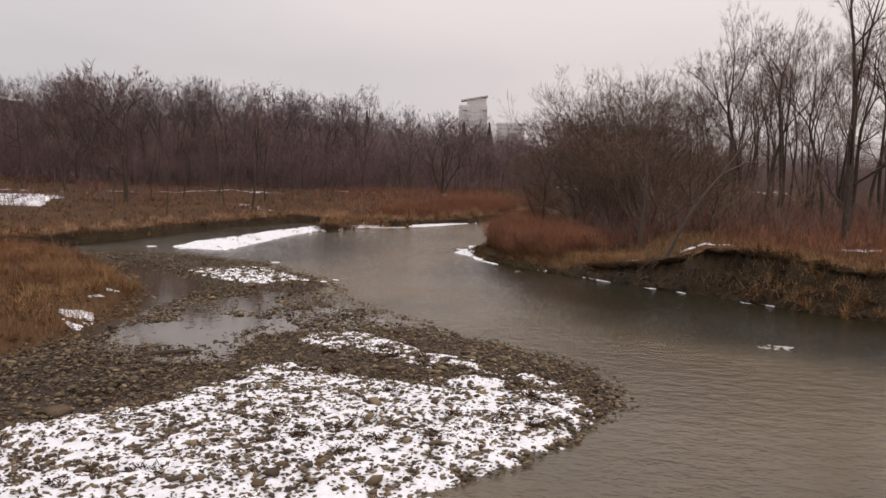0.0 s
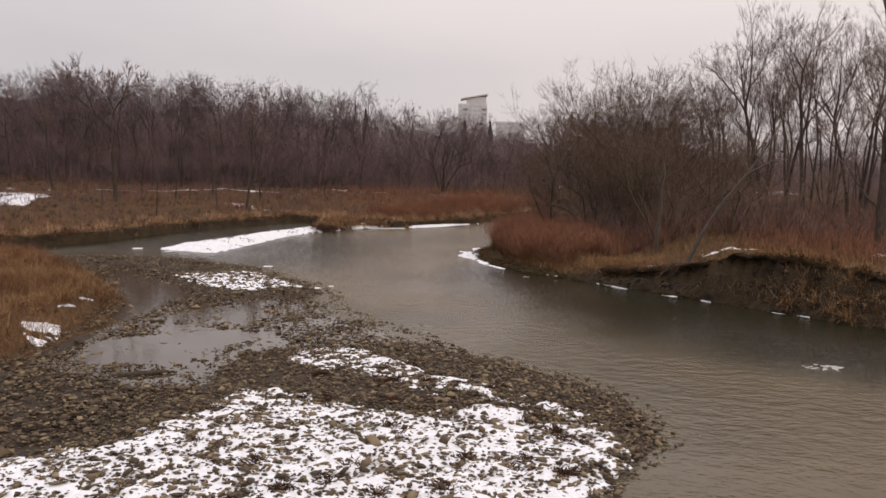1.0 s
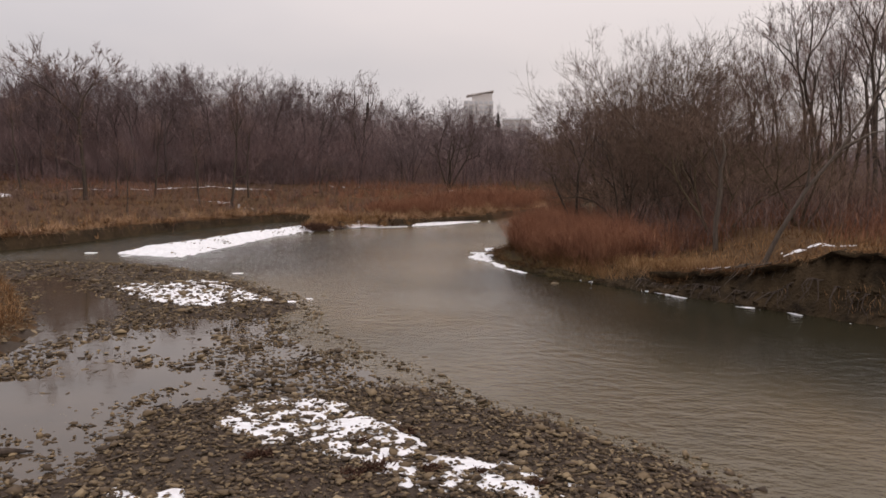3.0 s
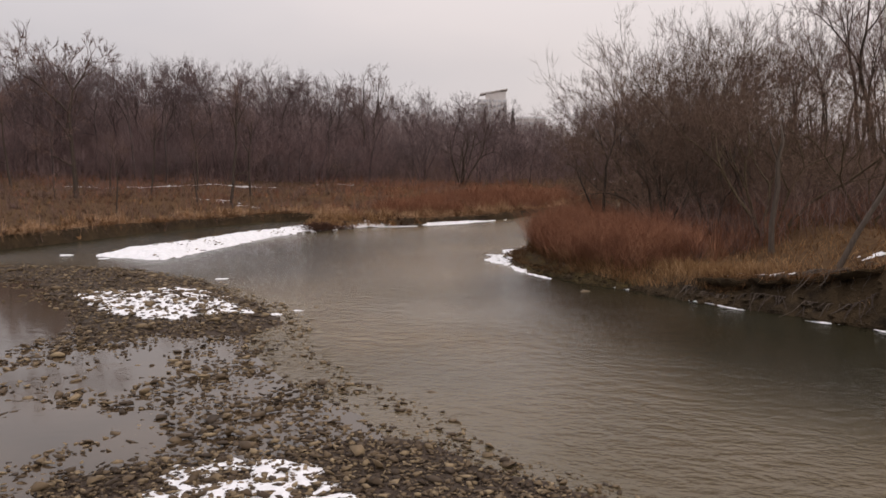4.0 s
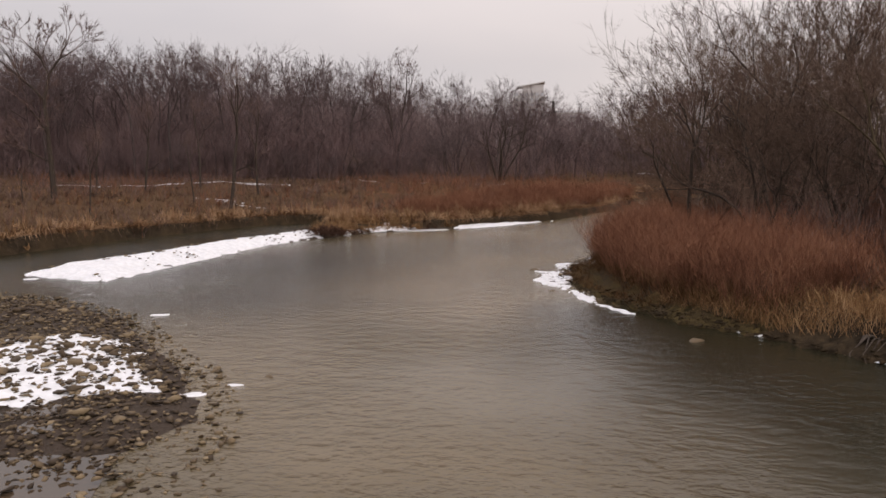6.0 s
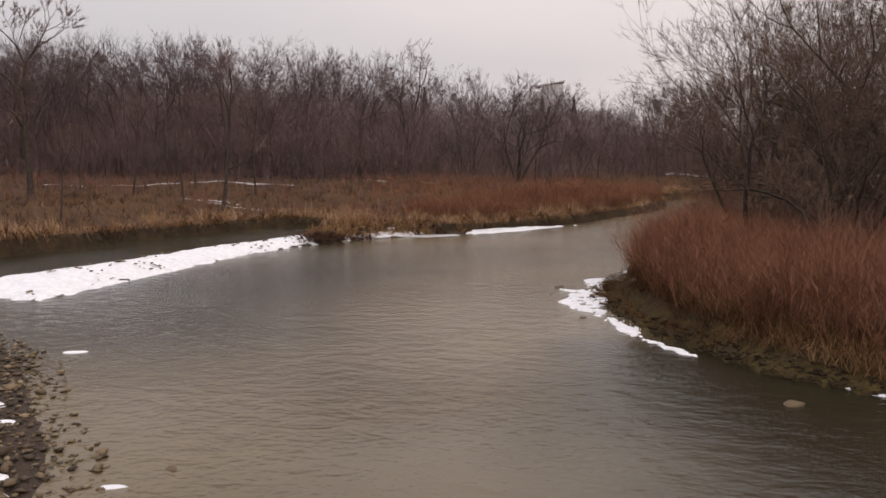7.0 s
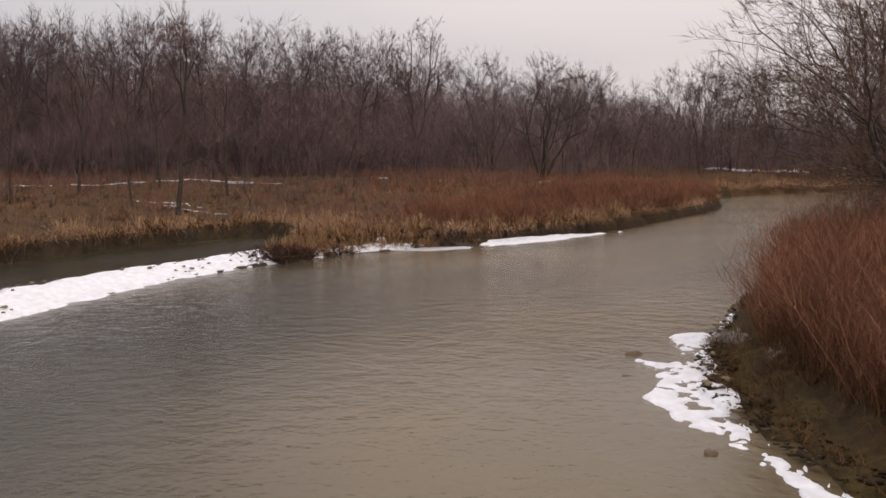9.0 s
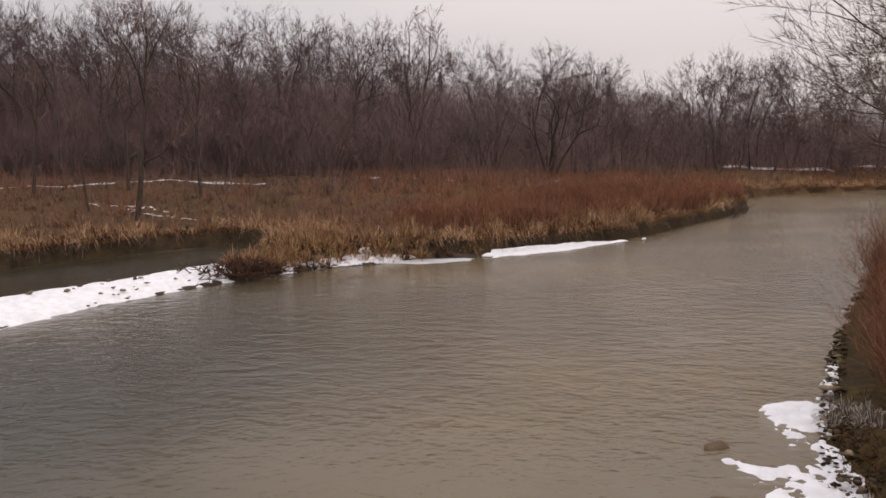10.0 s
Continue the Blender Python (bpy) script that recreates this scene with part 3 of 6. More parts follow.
for i, ring in enumerate([[(10.0, 50.9), (11.2, 49.6), (12.4, 48.6), (12.9, 49.2), (11.6, 50.4), (10.4, 51.6)], [(14.0, 47.7), (15.2, 46.8), (16.4, 46.0), (16.7, 46.6), (15.4, 47.8), (14.3, 48.5)],
                          [(22.6, 47.6), (25.4, 46.6), (26.4, 48.0), (23.4, 48.6)]]):
    sheet("snow_patch", ring, 0.05, 0.05, 0.3, 3.0, 3.4, 180 + i, M_SNOW, "broken dusting of snow in the dead grass of the bank top", "snow", kind="stuff", drop=0.03, jag=0.7)
sheet("trail", along(TRAIL, 1.2), 0.2, 0.09, 0.3, 0.8, 0.2, 130, M_SNOW, "footpath dusted with broken snow across the far bank", "path", kind="structure", jag=0.4)
sheet("snow_patch", [(-29, 99.5), (-24, 98.5), (-20.5, 98), (-21, 100), (-25, 101.5), (-29, 101)], 0.06, 0.05, 0.6, 2.9, 3.6, 140, M_SNOW,
      "light dusting of snow in flattened grass", "snow", jag=1.5)
for i, ring in enumerate([[(20, 168), (34, 166), (34, 171), (20, 172)], [(40, 176), (70, 172), (70, 178), (40, 181)], [(48, 86), (66, 84), (68, 89), (48, 90)], [(40, 68), (52, 66), (52, 69), (40, 70)]]):
    sheet("snow_patch", ring, 0.4, 0.2, 1.0, 0.5, 0.2, 150 + i, M_SNOW, "pale strip of snow on grass between the trees", "snow", jag=2)


# ---------- grass, weeds and thickets ----------
def scatter(poly, count, accept=None, seed=1):
    rng = np.random.default_rng(seed)
    xs, ys = [p[0] for p in poly], [p[1] for p in poly]
    x, y = rng.uniform(min(xs), max(xs), count * 3), rng.uniform(min(ys), max(ys), count * 3)
    ok = inside(poly, x, y) > 0
    if accept is not None:
        ok &= accept(x, y, rng.random(len(x)))
    return x[ok][:count], y[ok][:count]


def blades(name, x, y, height, width, lean, mat, label, category, seed=1, sink=0.05):
    """Bent tapering blades or stems, standing on the ground, as one mesh."""
    rng = np.random.default_rng(seed)
    n_ = len(x)
    z = ground_z(x, y) - sink
    ok = z > -0.02
    x, y, z = x[ok], y[ok], z[ok]
    n_ = len(x)
    h = (height[ok] if isinstance(height, np.ndarray) else height) * rng.uniform(0.55, 1.25, n_)
    a, turn = rng.uniform(0, 2 * np.pi, n_), rng.uniform(0, np.pi, n_)
    k = h * lean * rng.uniform(0.2, 1.6, n_)
    dx, dy = np.cos(a) * k, np.sin(a) * k
    wx_, wy_ = np.cos(turn) * width / 2, np.sin(turn) * width / 2
    v = np.stack([np.stack([x - wx_, y - wy_, z], -1), np.stack([x + wx_, y + wy_, z], -1),
                  np.stack([x - wx_ * .7 + dx * .35, y - wy_ * .7 + dy * .35, z + h * .6], -1), np.stack([x + wx_ * .7 + dx * .35, y + wy_ * .7 + dy * .35, z + h * .6], -1),
                  np.stack([x + dx, y + dy, z + h], -1)], 1).reshape(-1, 3)
    o = np.arange(n_)[:, None] * 5
    ob = new(name, mesh_np(name, v, [o + np.array([[0, 1, 3, 2]]), o + np.array([[2, 3, 4]])], [mat]))
    return tagged(ob, label, category, kind="stuff")


def thicket(name, x, y, height, mat, label, seed=1, stem=0.012, forks=4, spread=0.35):
    """A dense stand of thin upright shrub stems, each forking into twigs."""
    rng = np.random.default_rng(seed)
    z = ground_z(x, y) - 0.05
    ok = z > 0.0
    x, y, z = x[ok], y[ok], z[ok]
    n_ = len(x)
    h = height * rng.uniform(0.45, 1.2, n_) * (0.3 + 0.45 * vnoise(x, y, 0.2, seed + 8) + 0.5 * vnoise(x, y, 0.6, seed) + 0.4 * vnoise(x, y, 1.6, seed + 4))
    V, Q, T = [], [], []
    count = 0

    def strip(px, py, pz, qx, qy, qz, w):
        nonlocal count
        t = rng.uniform(0, np.pi, len(px))
        ax_, ay_ = np.cos(t) * w / 2, np.sin(t) * w / 2
        V.append(np.stack([np.stack([px - ax_, py - ay_, pz], -1), np.stack([px + ax_, py + ay_, pz], -1), np.stack([qx, qy, qz], -1)], 1).reshape(-1, 3))
        T.append(np.arange(len(px))[:, None] * 3 + np.array([[0, 1, 2]]) + count)
        count += 3 * len(px)

    a = rng.uniform(0, 2 * np.pi, n_)
    r = h * spread * rng.uniform(0.1, 1.0, n_)
    tx, ty, tz = x + np.cos(a) * r, y + np.sin(a) * r, z + h
    strip(x, y, z, tx, ty, tz, stem * 1.6)
    for f in range(forks):
        s = rng.uniform(0.25, 0.8, n_)
        px, py, pz = x + (tx - x) * s, y + (ty - y) * s, z + h * s
        b_ = rng.uniform(0, 2 * np.pi, n_)
        ln = h * (1.05 - s) * rng.uniform(0.4, 0.8, n_)
        out_ = rng.uniform(0.2, 1.5, n_)
        strip(px, py, pz, px + np.cos(b_) * ln * out_, py + np.sin(b_) * ln * out_, pz + ln, stem)
    ob = new(name, mesh_np(name, np.concatenate(V), [np.concatenate(T)], [mat]))
    return tagged(ob, label, "shrubs", kind="stuff")


def clumps(scale, seed, cut):
    return lambda x, y, r: vnoise(x, y, scale, seed) * 0.7 + vnoise(x, y, scale * 3, seed + 1) * 0.3 + 0.25 * (r - 0.5) > cut


def hanging(edge, out, per, length, width, mat, label, seed, back=0.1, scatter_=0.25):
    """Dead grass drooping outward over a bank edge, in uneven tufts."""
    rng = np.random.default_rng(seed)
    xs, ys, aa = [], [], []
    for (ax_, ay_), (bx_, by_) in zip(edge, edge[1:]):
        d = math.hypot(bx_ - ax_, by_ - ay_)
        m = int(per * d)
        s = rng.random(m)
        keep = vnoise(ax_ + (bx_ - ax_) * s, ay_ + (by_ - ay_) * s, 0.9, seed) + 0.35 * rng.random(m) > 0.6
        s = s[keep]
        nx_, ny_ = (by_ - ay_) / d * out, -(bx_ - ax_) / d * out
        k = np.abs(rng.normal(0, scatter_, len(s))) + back
        xs.append(ax_ + (bx_ - ax_) * s - nx_ * k)
        ys.append(ay_ + (by_ - ay_) * s - ny_ * k)
        aa.append(rng.normal(math.atan2(ny_, nx_), 0.8, len(s)))
    x, y, a = np.concatenate(xs), np.concatenate(ys), np.concatenate(aa)
    n_ = len(x)
    z = ground_z(x, y)
    ok = z > 0.02
    x, y, a, z = x[ok], y[ok], a[ok], z[ok]
    n_ = len(x)
    ln = length * rng.uniform(0.4, 1.2, n_)
    ux, uy = np.cos(a) * ln, np.sin(a) * ln
    px_, py_ = -np.sin(a) * width / 2, np.cos(a) * width / 2
    up, down = rng.uniform(0.05, 0.4, n_) * ln, rng.uniform(-0.9, 0.1, n_) * ln
    V = np.stack([np.stack([x + px_, y + py_, z - .03], -1), np.stack([x - px_, y - py_, z - .03], -1), np.stack([x + ux * .45 - px_ * .7, y + uy * .45 - py_ * .7, z + up], -1),
                  np.stack([x + ux * .45 + px_ * .7, y + uy * .45 + py_ * .7, z + up], -1), np.stack([x + ux, y + uy, z + down * 0.8 + 0.1], -1)], 1).reshape(-1, 3)
    o = np.arange(n_)[:, None] * 5
    return tagged(new("shore_grass", mesh_np("shore_grass", V, [o + np.array([[0, 1, 2, 3]]), o + np.array([[3, 2, 4]])], [mat])), label, "grass", kind="stuff")


def tufts(name, x, y, size, per, width, mat, label, category, seed, droop=0.5, open_=1.2):
    """Rounded tufts: many bent blades or stems spreading from one foot each."""
    rng = np.random.default_rng(seed)
    z = ground_z(x, y) - 0.04
    ok = z > 0.0
    x, y, z = x[ok], y[ok], z[ok]
    big = (size[ok] if isinstance(size, np.ndarray) else np.full(len(x), size)) * rng.uniform(0.6, 1.25, len(x))
    x, y, z, big = np.repeat(x, per), np.repeat(y, per), np.repeat(z, per), np.repeat(big, per)
    m = len(x)
    a, tilt = rng.uniform(0, 2 * np.pi, m), open_ * rng.uniform(0, 1, m) ** 0.7
    ln = big * rng.uniform(0.55, 1.1, m)
    ux, uy, uz = np.cos(a) * np.sin(tilt), np.sin(a) * np.sin(tilt), np.cos(tilt)
    px_, py_ = -np.sin(a + 0.6 * rng.normal(0, 1, m)) * width / 2, np.cos(a + 0.6 * rng.normal(0, 1, m)) * width / 2
    x, y = x + ux * big * 0.12, y + uy * big * 0.12
    mx, my, mz = x + ux * ln * 0.6, y + uy * ln * 0.6, z + uz * ln * 0.65
    tx, ty, tz = mx + ux * ln * 0.45, my + uy * ln * 0.45, mz + (uz * 0.4 - droop * np.sin(tilt) * 0.5) * ln
    V = np.stack([np.stack([x - px_, y - py_, z], -1), np.stack([x + px_, y + py_, z], -1), np.stack([mx + px_ * .8, my + py_ * .8, mz], -1),
                  np.stack([mx - px_ * .8, my - py_ * .8, mz], -1), np.stack([tx, ty, tz], -1)], 1).reshape(-1, 3)
    o = np.arange(m)[:, None] * 5
    return tagged(new(name, mesh_np(name, V, [o + np.array([[0, 1, 2, 3]]), o + np.array([[3, 2, 4]])], [mat])), label, category, kind="stuff")


# near left bank
LEFT_NEAR = [(-60, 52), (-35, 57.5), (-28, 57.2), (-24, 54.8), (-17.2, 45), (-14.6, 40.5), (-13.5, 36), (-13.3, 30.6), (-13.7, 27.3), (-14.5, 25.5), (-22, 18), (-45, 18), (-60, 40)]
x, y = scatter(LEFT_NEAR, 36000, None, 1)
blades("dead_grass", x, y, 0.45 + 0.5 * vnoise(x, y, 0.3, 5), 0.015, 1.2, M_BROWN, "matted brown dead weeds on the near bank", "grass", 1)
x, y = scatter(LEFT_NEAR, 22000, clumps(0.22, 15, 0.56), 2)
blades("dead_grass", x, y, 0.7, 0.015, 1.1, M_TAN, "tufts of tan dead grass", "grass", 2)
x, y = scatter([(-60, 52), (-35, 57), (-28, 56.8), (-24, 54), (-18.2, 45), (-16, 40.5), (-15.5, 32), (-20, 26), (-45, 26)], 9000, clumps(0.15, 25, 0.5), 3)
thicket("red_thicket", x, y, 0.9, M_RED, "low rusty red shrub stems", 3, stem=0.016, forks=3)

x, y = scatter([(-24, 55), (-17, 45.2), (-14, 40.6), (-12.2, 36), (-11.6, 30.6), (-12.2, 27), (-13.0, 24.6), (-14.6, 25.4), (-14.2, 27.6), (-13.8, 31), (-14.2, 36), (-15.4, 40.5), (-18.2, 45), (-25, 54)], 8000, lambda x, y, r: r < 0.15 + fbm(x, y, 0.7, 171), 17)
blades("dead_grass", x, y, 0.22, 0.016, 1.6, M_BROWN, "thin brown weeds trailing off into the stones", "grass", 17)
x, y = scatter([(-20.8, 41), (-19.8, 40.4), (-18.8, 41), (-18.6, 42), (-19.6, 42.8), (-20.7, 42.2)], 1800, None, 18)
blades("grass_tuft", x, y, 0.9, 0.014, 0.8, M_TAN, "bright tan tuft of tall dead grass", "grass", 18)

x, y = scatter([(-34, 56), (-26, 55.5), (-19, 45.5), (-16.0, 40.5), (-15.4, 36), (-15.6, 31), (-18, 27), (-26, 30), (-36, 44)], 260, clumps(0.25, 159, 0.5), 34)
tufts("grass_tufts", x, y, 0.95, 90, 0.013, M_TAN, "pale tan tussocks of tall dead grass on the near bank", "grass", 34, droop=0.9, open_=1.2)
x, y = scatter(LEFT_NEAR, 1100, clumps(0.3, 158, 0.42), 29)
tufts("grass_tufts", x, y, 0.55, 40, 0.014, M_BROWN, "rounded brown tussocks on the near bank", "grass", 29, droop=0.9, open_=1.35)

# far bank and its edge
FAR_MEADOW = [(-110, 60), (-60, 57), (-33, 63.2), (-29.2, 66.2), (-26.8, 71.5), (-24.4, 80.5), (-21.6, 87.5), (-18.6, 93.6), (-14, 94), (-13.2, 88.8), (-11, 87), (-7, 89.6),
              (-4, 91.5), (-0.8, 94.5), (3.6, 100.4), (7.8, 109.4), (12.2, 119), (13.5, 124), (13, 129), (14.4, 137), (19, 142.5), (28, 149.6), (40, 157.5), (70, 164),
              (70, 172), (30, 168), (0, 140), (-30, 128), (-110, 112)]


FAR_EDGE = [(px, py - 0.5) for px, py in FAR_MEADOW]


x, y = scatter(FAR_MEADOW, 20000, None, 4)
blades("dead_grass", x, y, 0.30 + 0.3 * vnoise(x, y, 0.12, 6), 0.035, 1.5, M_MEADOW, "brown dead meadow grass of the far bank", "grass", 4)
x, y = scatter(FAR_MEADOW, 3000, clumps(0.14, 35, 0.62), 5)
blades("dead_grass", x, y, 0.5, 0.05, 1.4, M_TAN, "tan dead grass in the far meadow", "grass", 5)
x, y = scatter(FAR_MEADOW, 3400, clumps(0.2, 151, 0.36), 22)
tufts("grass_tufts", x, y, 0.4 + 0.4 * vnoise(x, y, 0.25, 152), 16, 0.035, M_MEADOW, "matted olive-brown tufts of dead meadow grass", "grass", 22, droop=0.9, open_=1.4)
x, y = scatter(FAR_MEADOW, 900, clumps(0.16, 153, 0.52), 23)
tufts("grass_tufts", x, y, 0.6, 16, 0.035, M_TAN, "bleached tufts of dead grass in the far meadow", "grass", 23, droop=0.9, open_=1.3)
x, y = scatter(FAR_MEADOW, 1500, lambda x, y, r: vnoise(x, y, 0.13, 154) + 0.25 * (r - 0.5) + 0.3 * smooth(x, -24, 2) > 0.62, 24)
tufts("red_bushes", x, y, 0.8 + 0.8 * vnoise(x, y, 0.2, 155), 34, 0.018, M_RED, "low rounded rust-red bushes in the far meadow", "shrubs", 24, droop=0.2, open_=1.2)
x, y = scatter(FAR_MEADOW, 420, lambda x, y, r: vnoise(x, y, 0.11, 156) + 0.2 * (r - 0.5) - 0.2 * smooth(x, -20, 0) > 0.5, 25)
tufts("dark_scrub", x, y, 1.2, 60, 0.018, M_TWIG, "dusky rounded scrub bushes in the far meadow", "shrubs", 25, droop=0.1, open_=1.3)
x, y = scatter(FAR_EDGE, 5000, lambda x, y, r: (inside(FAR_BANK, x, y) < 2.6) & (inside(FAR_BANK, x, y) > 0.45) & (vnoise(x, y, 0.25, 157) + 0.3 * r > 0.5), 35)
tufts("shore_tufts", x, y, 0.9, 50, 0.025, M_BROWN, "dark brown weeds between the tussocks of the far shore", "weeds", 35, droop=0.8, open_=1.4)
x, y = scatter(FAR_EDGE, 14000, lambda x, y, r: (inside(FAR_BANK, x, y) < 2.6) & (inside(FAR_BANK, x, y) > 0.65) & (vnoise(x, y, 0.4, 157) + 0.3 * r > 0.5), 26)
tufts("shore_tufts", x, y, 1.15, 64, 0.024, M_STRAW, "drooping straw-coloured tussocks on the far shore", "grass", 26, droop=1.3, open_=1.45)
x, y = scatter(FAR_MEADOW, 11000, lambda x, y, r: vnoise(x, y, 0.09, 45) * 0.7 + vnoise(x, y, 0.27, 46) * 0.3 + 0.25 * (r - 0.5) + 0.22 * smooth(x, -24, 0) > 0.54, 7)
thicket("red_thicket", x, y, 1.25, M_RED, "rusty red shrub stems in the far meadow", 7, stem=0.016, forks=7, spread=1.1)
x, y = scatter([(-12, 88), (-4, 92), (3.4, 101), (7.6, 110), (12, 119), (13.2, 124), (10, 128), (0, 114), (-8, 104), (-13, 94)], 3000, clumps(0.3, 57, 0.6), 20)
blades("dead_grass", x, y, 0.8, 0.035, 0.8, M_TAN, "clumps of tan reeds among the far shrubs", "grass", 20)
x, y = scatter([(-3, 93.5), (3.4, 101), (7.6, 110), (12, 119), (13.2, 124), (12, 128), (2, 114), (-4, 104), (-9, 92)], 12000, clumps(0.2, 55, 0.36), 8)
thicket("red_thicket", x, y, 1.6, M_RED, "dense rust-red shrubs along the bend", 8, stem=0.014, forks=7, spread=1.1)

x, y = scatter(FAR_MEADOW, 20000, lambda x, y, r: vnoise(x, y, 0.13, 145) + 0.2 * (r - 0.5) - 0.25 * smooth(x, -20, 0) > 0.36, 21)
thicket("meadow_scrub", x, y, 1.05, M_TWIG, "dusky brown low scrub in the far meadow", 21, stem=0.018, forks=5, spread=0.9)
SHORE = [p for p in FAR_BANK if -41 < p[0] < 37 and p[1] < 160]
hanging(SHORE, 1, 60, 0.75, 0.03, M_STRAW, "straw-coloured grass drooping over the far shore", 31, back=0.5, scatter_=0.7)
hanging(SHORE, 1, 110, 0.65, 0.03, M_BROWN, "brown weeds drooping over the far shore", 32, back=0.5, scatter_=0.6)

# right point and bank top
x, y = scatter([(4.2, 56.8), (3.2, 59.6), (2.6, 62), (2.2, 64.4), (2.6, 66.8), (3.6, 69.6), (4.6, 71), (3.6, 66), (3.5, 63), (4.4, 59.6), (6, 56)], 5000, clumps(0.8, 119, 0.4), 19)
blades("shore_weeds", x, y, 0.22, 0.012, 1.5, M_BROWN, "low brown weeds on the mossy shore", "weeds", 19)
POINT_BRUSH = [(7.2, 53.6), (5.6, 56.1), (4.6, 58.5), (3.9, 61), (3.6, 64), (3.6, 67), (4.3, 70), (5.8, 74), (7.2, 78), (9, 82), (14, 86), (20, 80), (18, 66), (12, 54)]
POINT_EDGE = [(10.8, 50.0), (8.6, 52.0), (6.7, 54.2), (5.8, 55.3), (4.8, 57.1), (4.0, 59.6), (3.6, 61.4), (3.3, 64.0), (3.7, 66.5), (4.5, 69.5), (5.7, 73)]
hanging(POINT_EDGE, -1, 90, 0.6, 0.014, M_BROWN, "brown weeds hanging over the low bank of the point", 49, scatter_=0.3)
hanging(POINT_EDGE[:5], -1, 110, 0.7, 0.014, M_TAN, "tan grass hanging over the low bank of the point", 50, scatter_=0.3)
x, y = scatter(POINT_BRUSH, 15000, lambda x, y, r: (r < 1.15 - inside(POINT_BRUSH, x, y) * 0.12) & (x + 0.25 * (y - 60) < 6.4 + 4 * vnoise(x, y, 0.5, 161) + 4 * smooth(y, 62, 68)), 9)
thicket("red_thicket", x, y, 1.9, M_RED, "dense rust-red shrub thicket on the point", 9, stem=0.010, forks=9, spread=0.8)
x, y = scatter(POINT_BRUSH, 130, lambda x, y, r: (inside(POINT_BRUSH, x, y) > 0.4) & (x > 5.2), 30)
tufts("dark_scrub", x, y, 1.5, 130, 0.010, M_TWIG, "dusky brown bushes behind the red thicket", "shrubs", 30, droop=0.0, open_=1.2)
x, y = scatter(POINT_BRUSH, 150, lambda x, y, r: inside(POINT_BRUSH, x, y) > 0.2, 27)
tufts("red_bushes", x, y, 1.0 + 1.2 * vnoise(x, y, 0.7, 162), 120, 0.010, M_RED, "tall rust-red bushes rising out of the thicket", "shrubs", 27, droop=0.0, open_=1.15)
x, y = scatter([(6.9, 53.2), (5.0, 55.6), (4.0, 58.6), (3.3, 61), (2.9, 64), (3.1, 67), (4.0, 70), (5.0, 73), (6, 74), (4.6, 66), (5, 60), (7.6, 54.5)], 120, None, 28)
ok = inside(RIGHT_BANK, x, y) > 1.3
tufts("shore_tufts", x[ok], y[ok], 0.6, 60, 0.010, M_BROWN, "brown tussocks at the foot of the thicket", "grass", 28, droop=1.1, open_=1.4)
x, y = scatter([(7.2, 53.5), (5.5, 55.9), (4.6, 58.8), (3.9, 61), (3.5, 64), (3.5, 67), (4.2, 70), (5.0, 73), (7, 74), (5, 66), (6, 60), (8.6, 54.5)], 12000, None, 10)
ok = inside(RIGHT_BANK, x, y) > 1.35
blades("shore_grass", x[ok], y[ok], 0.5, 0.012, 0.8, M_BROWN, "dead brown weeds at the foot of the thicket", "grass", 10)
x, y = scatter([(9.5, 50.2), (7.6, 52.3), (5.9, 54.9), (5.0, 57.8), (4.2, 61), (4.8, 61), (6.4, 57.6), (9.4, 53.5), (13, 49)], 6000, None, 16)
blades("shore_grass", x, y, 0.6, 0.018, 0.9, M_TAN, "straw-coloured grass hanging over the bank", "grass", 16)
BANK_TOP = [(9.6, 49.6), (12.4, 46.8), (13.8, 45.2), (16.9, 41.9), (18.9, 38.9), (21, 37), (28.5, 31), (40, 25.5), (60, 20), (75, 40), (70, 80), (30, 90), (16, 86), (9, 60)]
x, y = scatter(BANK_TOP, 34000, lambda x, y, r: inside(RIGHT_BANK, x, y) > 1.45, 11)
blades("dead_grass", x, y, 0.42, 0.03, 1.0, M_BROWN, "brown weeds and grass on the bank top", "grass", 11)
x, y = scatter(BANK_TOP, 24000, lambda x, y, r: (inside(RIGHT_BANK, x, y) < 7) & (inside(RIGHT_BANK, x, y) > 1.35) & (vnoise(x, y, 0.3, 66) > 0.35), 12)
blades("dead_grass", x, y, 0.4, 0.022, 1.1, M_TAN, "tan dead grass along the bank edge", "grass", 12)
x, y = scatter(BANK_TOP, 24000, lambda x, y, r: (inside(RIGHT_BANK, x, y) > 3 + 3 * r) & (vnoise(x, y, 0.15, 77) > 0.3), 13)
thicket("red_thicket", x, y, 1.5, M_RED, "reddish undergrowth below the bare trees", 13, stem=0.022, forks=3)
# grass that slumped down the eroded face
x, y = scatter([(30, 29.5), (20.4, 36.5), (18.5, 38.2), (16.5, 41.3), (13.5, 44.6), (13.0, 46), (17.2, 42), (19.2, 39), (31, 31)], 9000, clumps(0.45, 88, 0.55), 14)
blades("bank_weeds", x, y, 0.4, 0.022, 0.9, M_TAN, "slumped tan grass on the eroded bank face", "grass", 14)


x, y = scatter([(15.6, 41.6), (16.6, 40.4), (18.5, 37.6), (20.5, 35.9), (26, 31.4), (28, 30.6), (26.8, 32.4), (21.0, 37.2), (19.2, 38.8), (17.2, 41.6)], 120, clumps(0.5, 191, 0.4), 36)
tufts("bank_tufts", x, y, 0.85, 70, 0.016, M_TAN, "tan tussocks slumped at the foot of the eroded bank", "grass", 36, droop=1.2, open_=1.4)
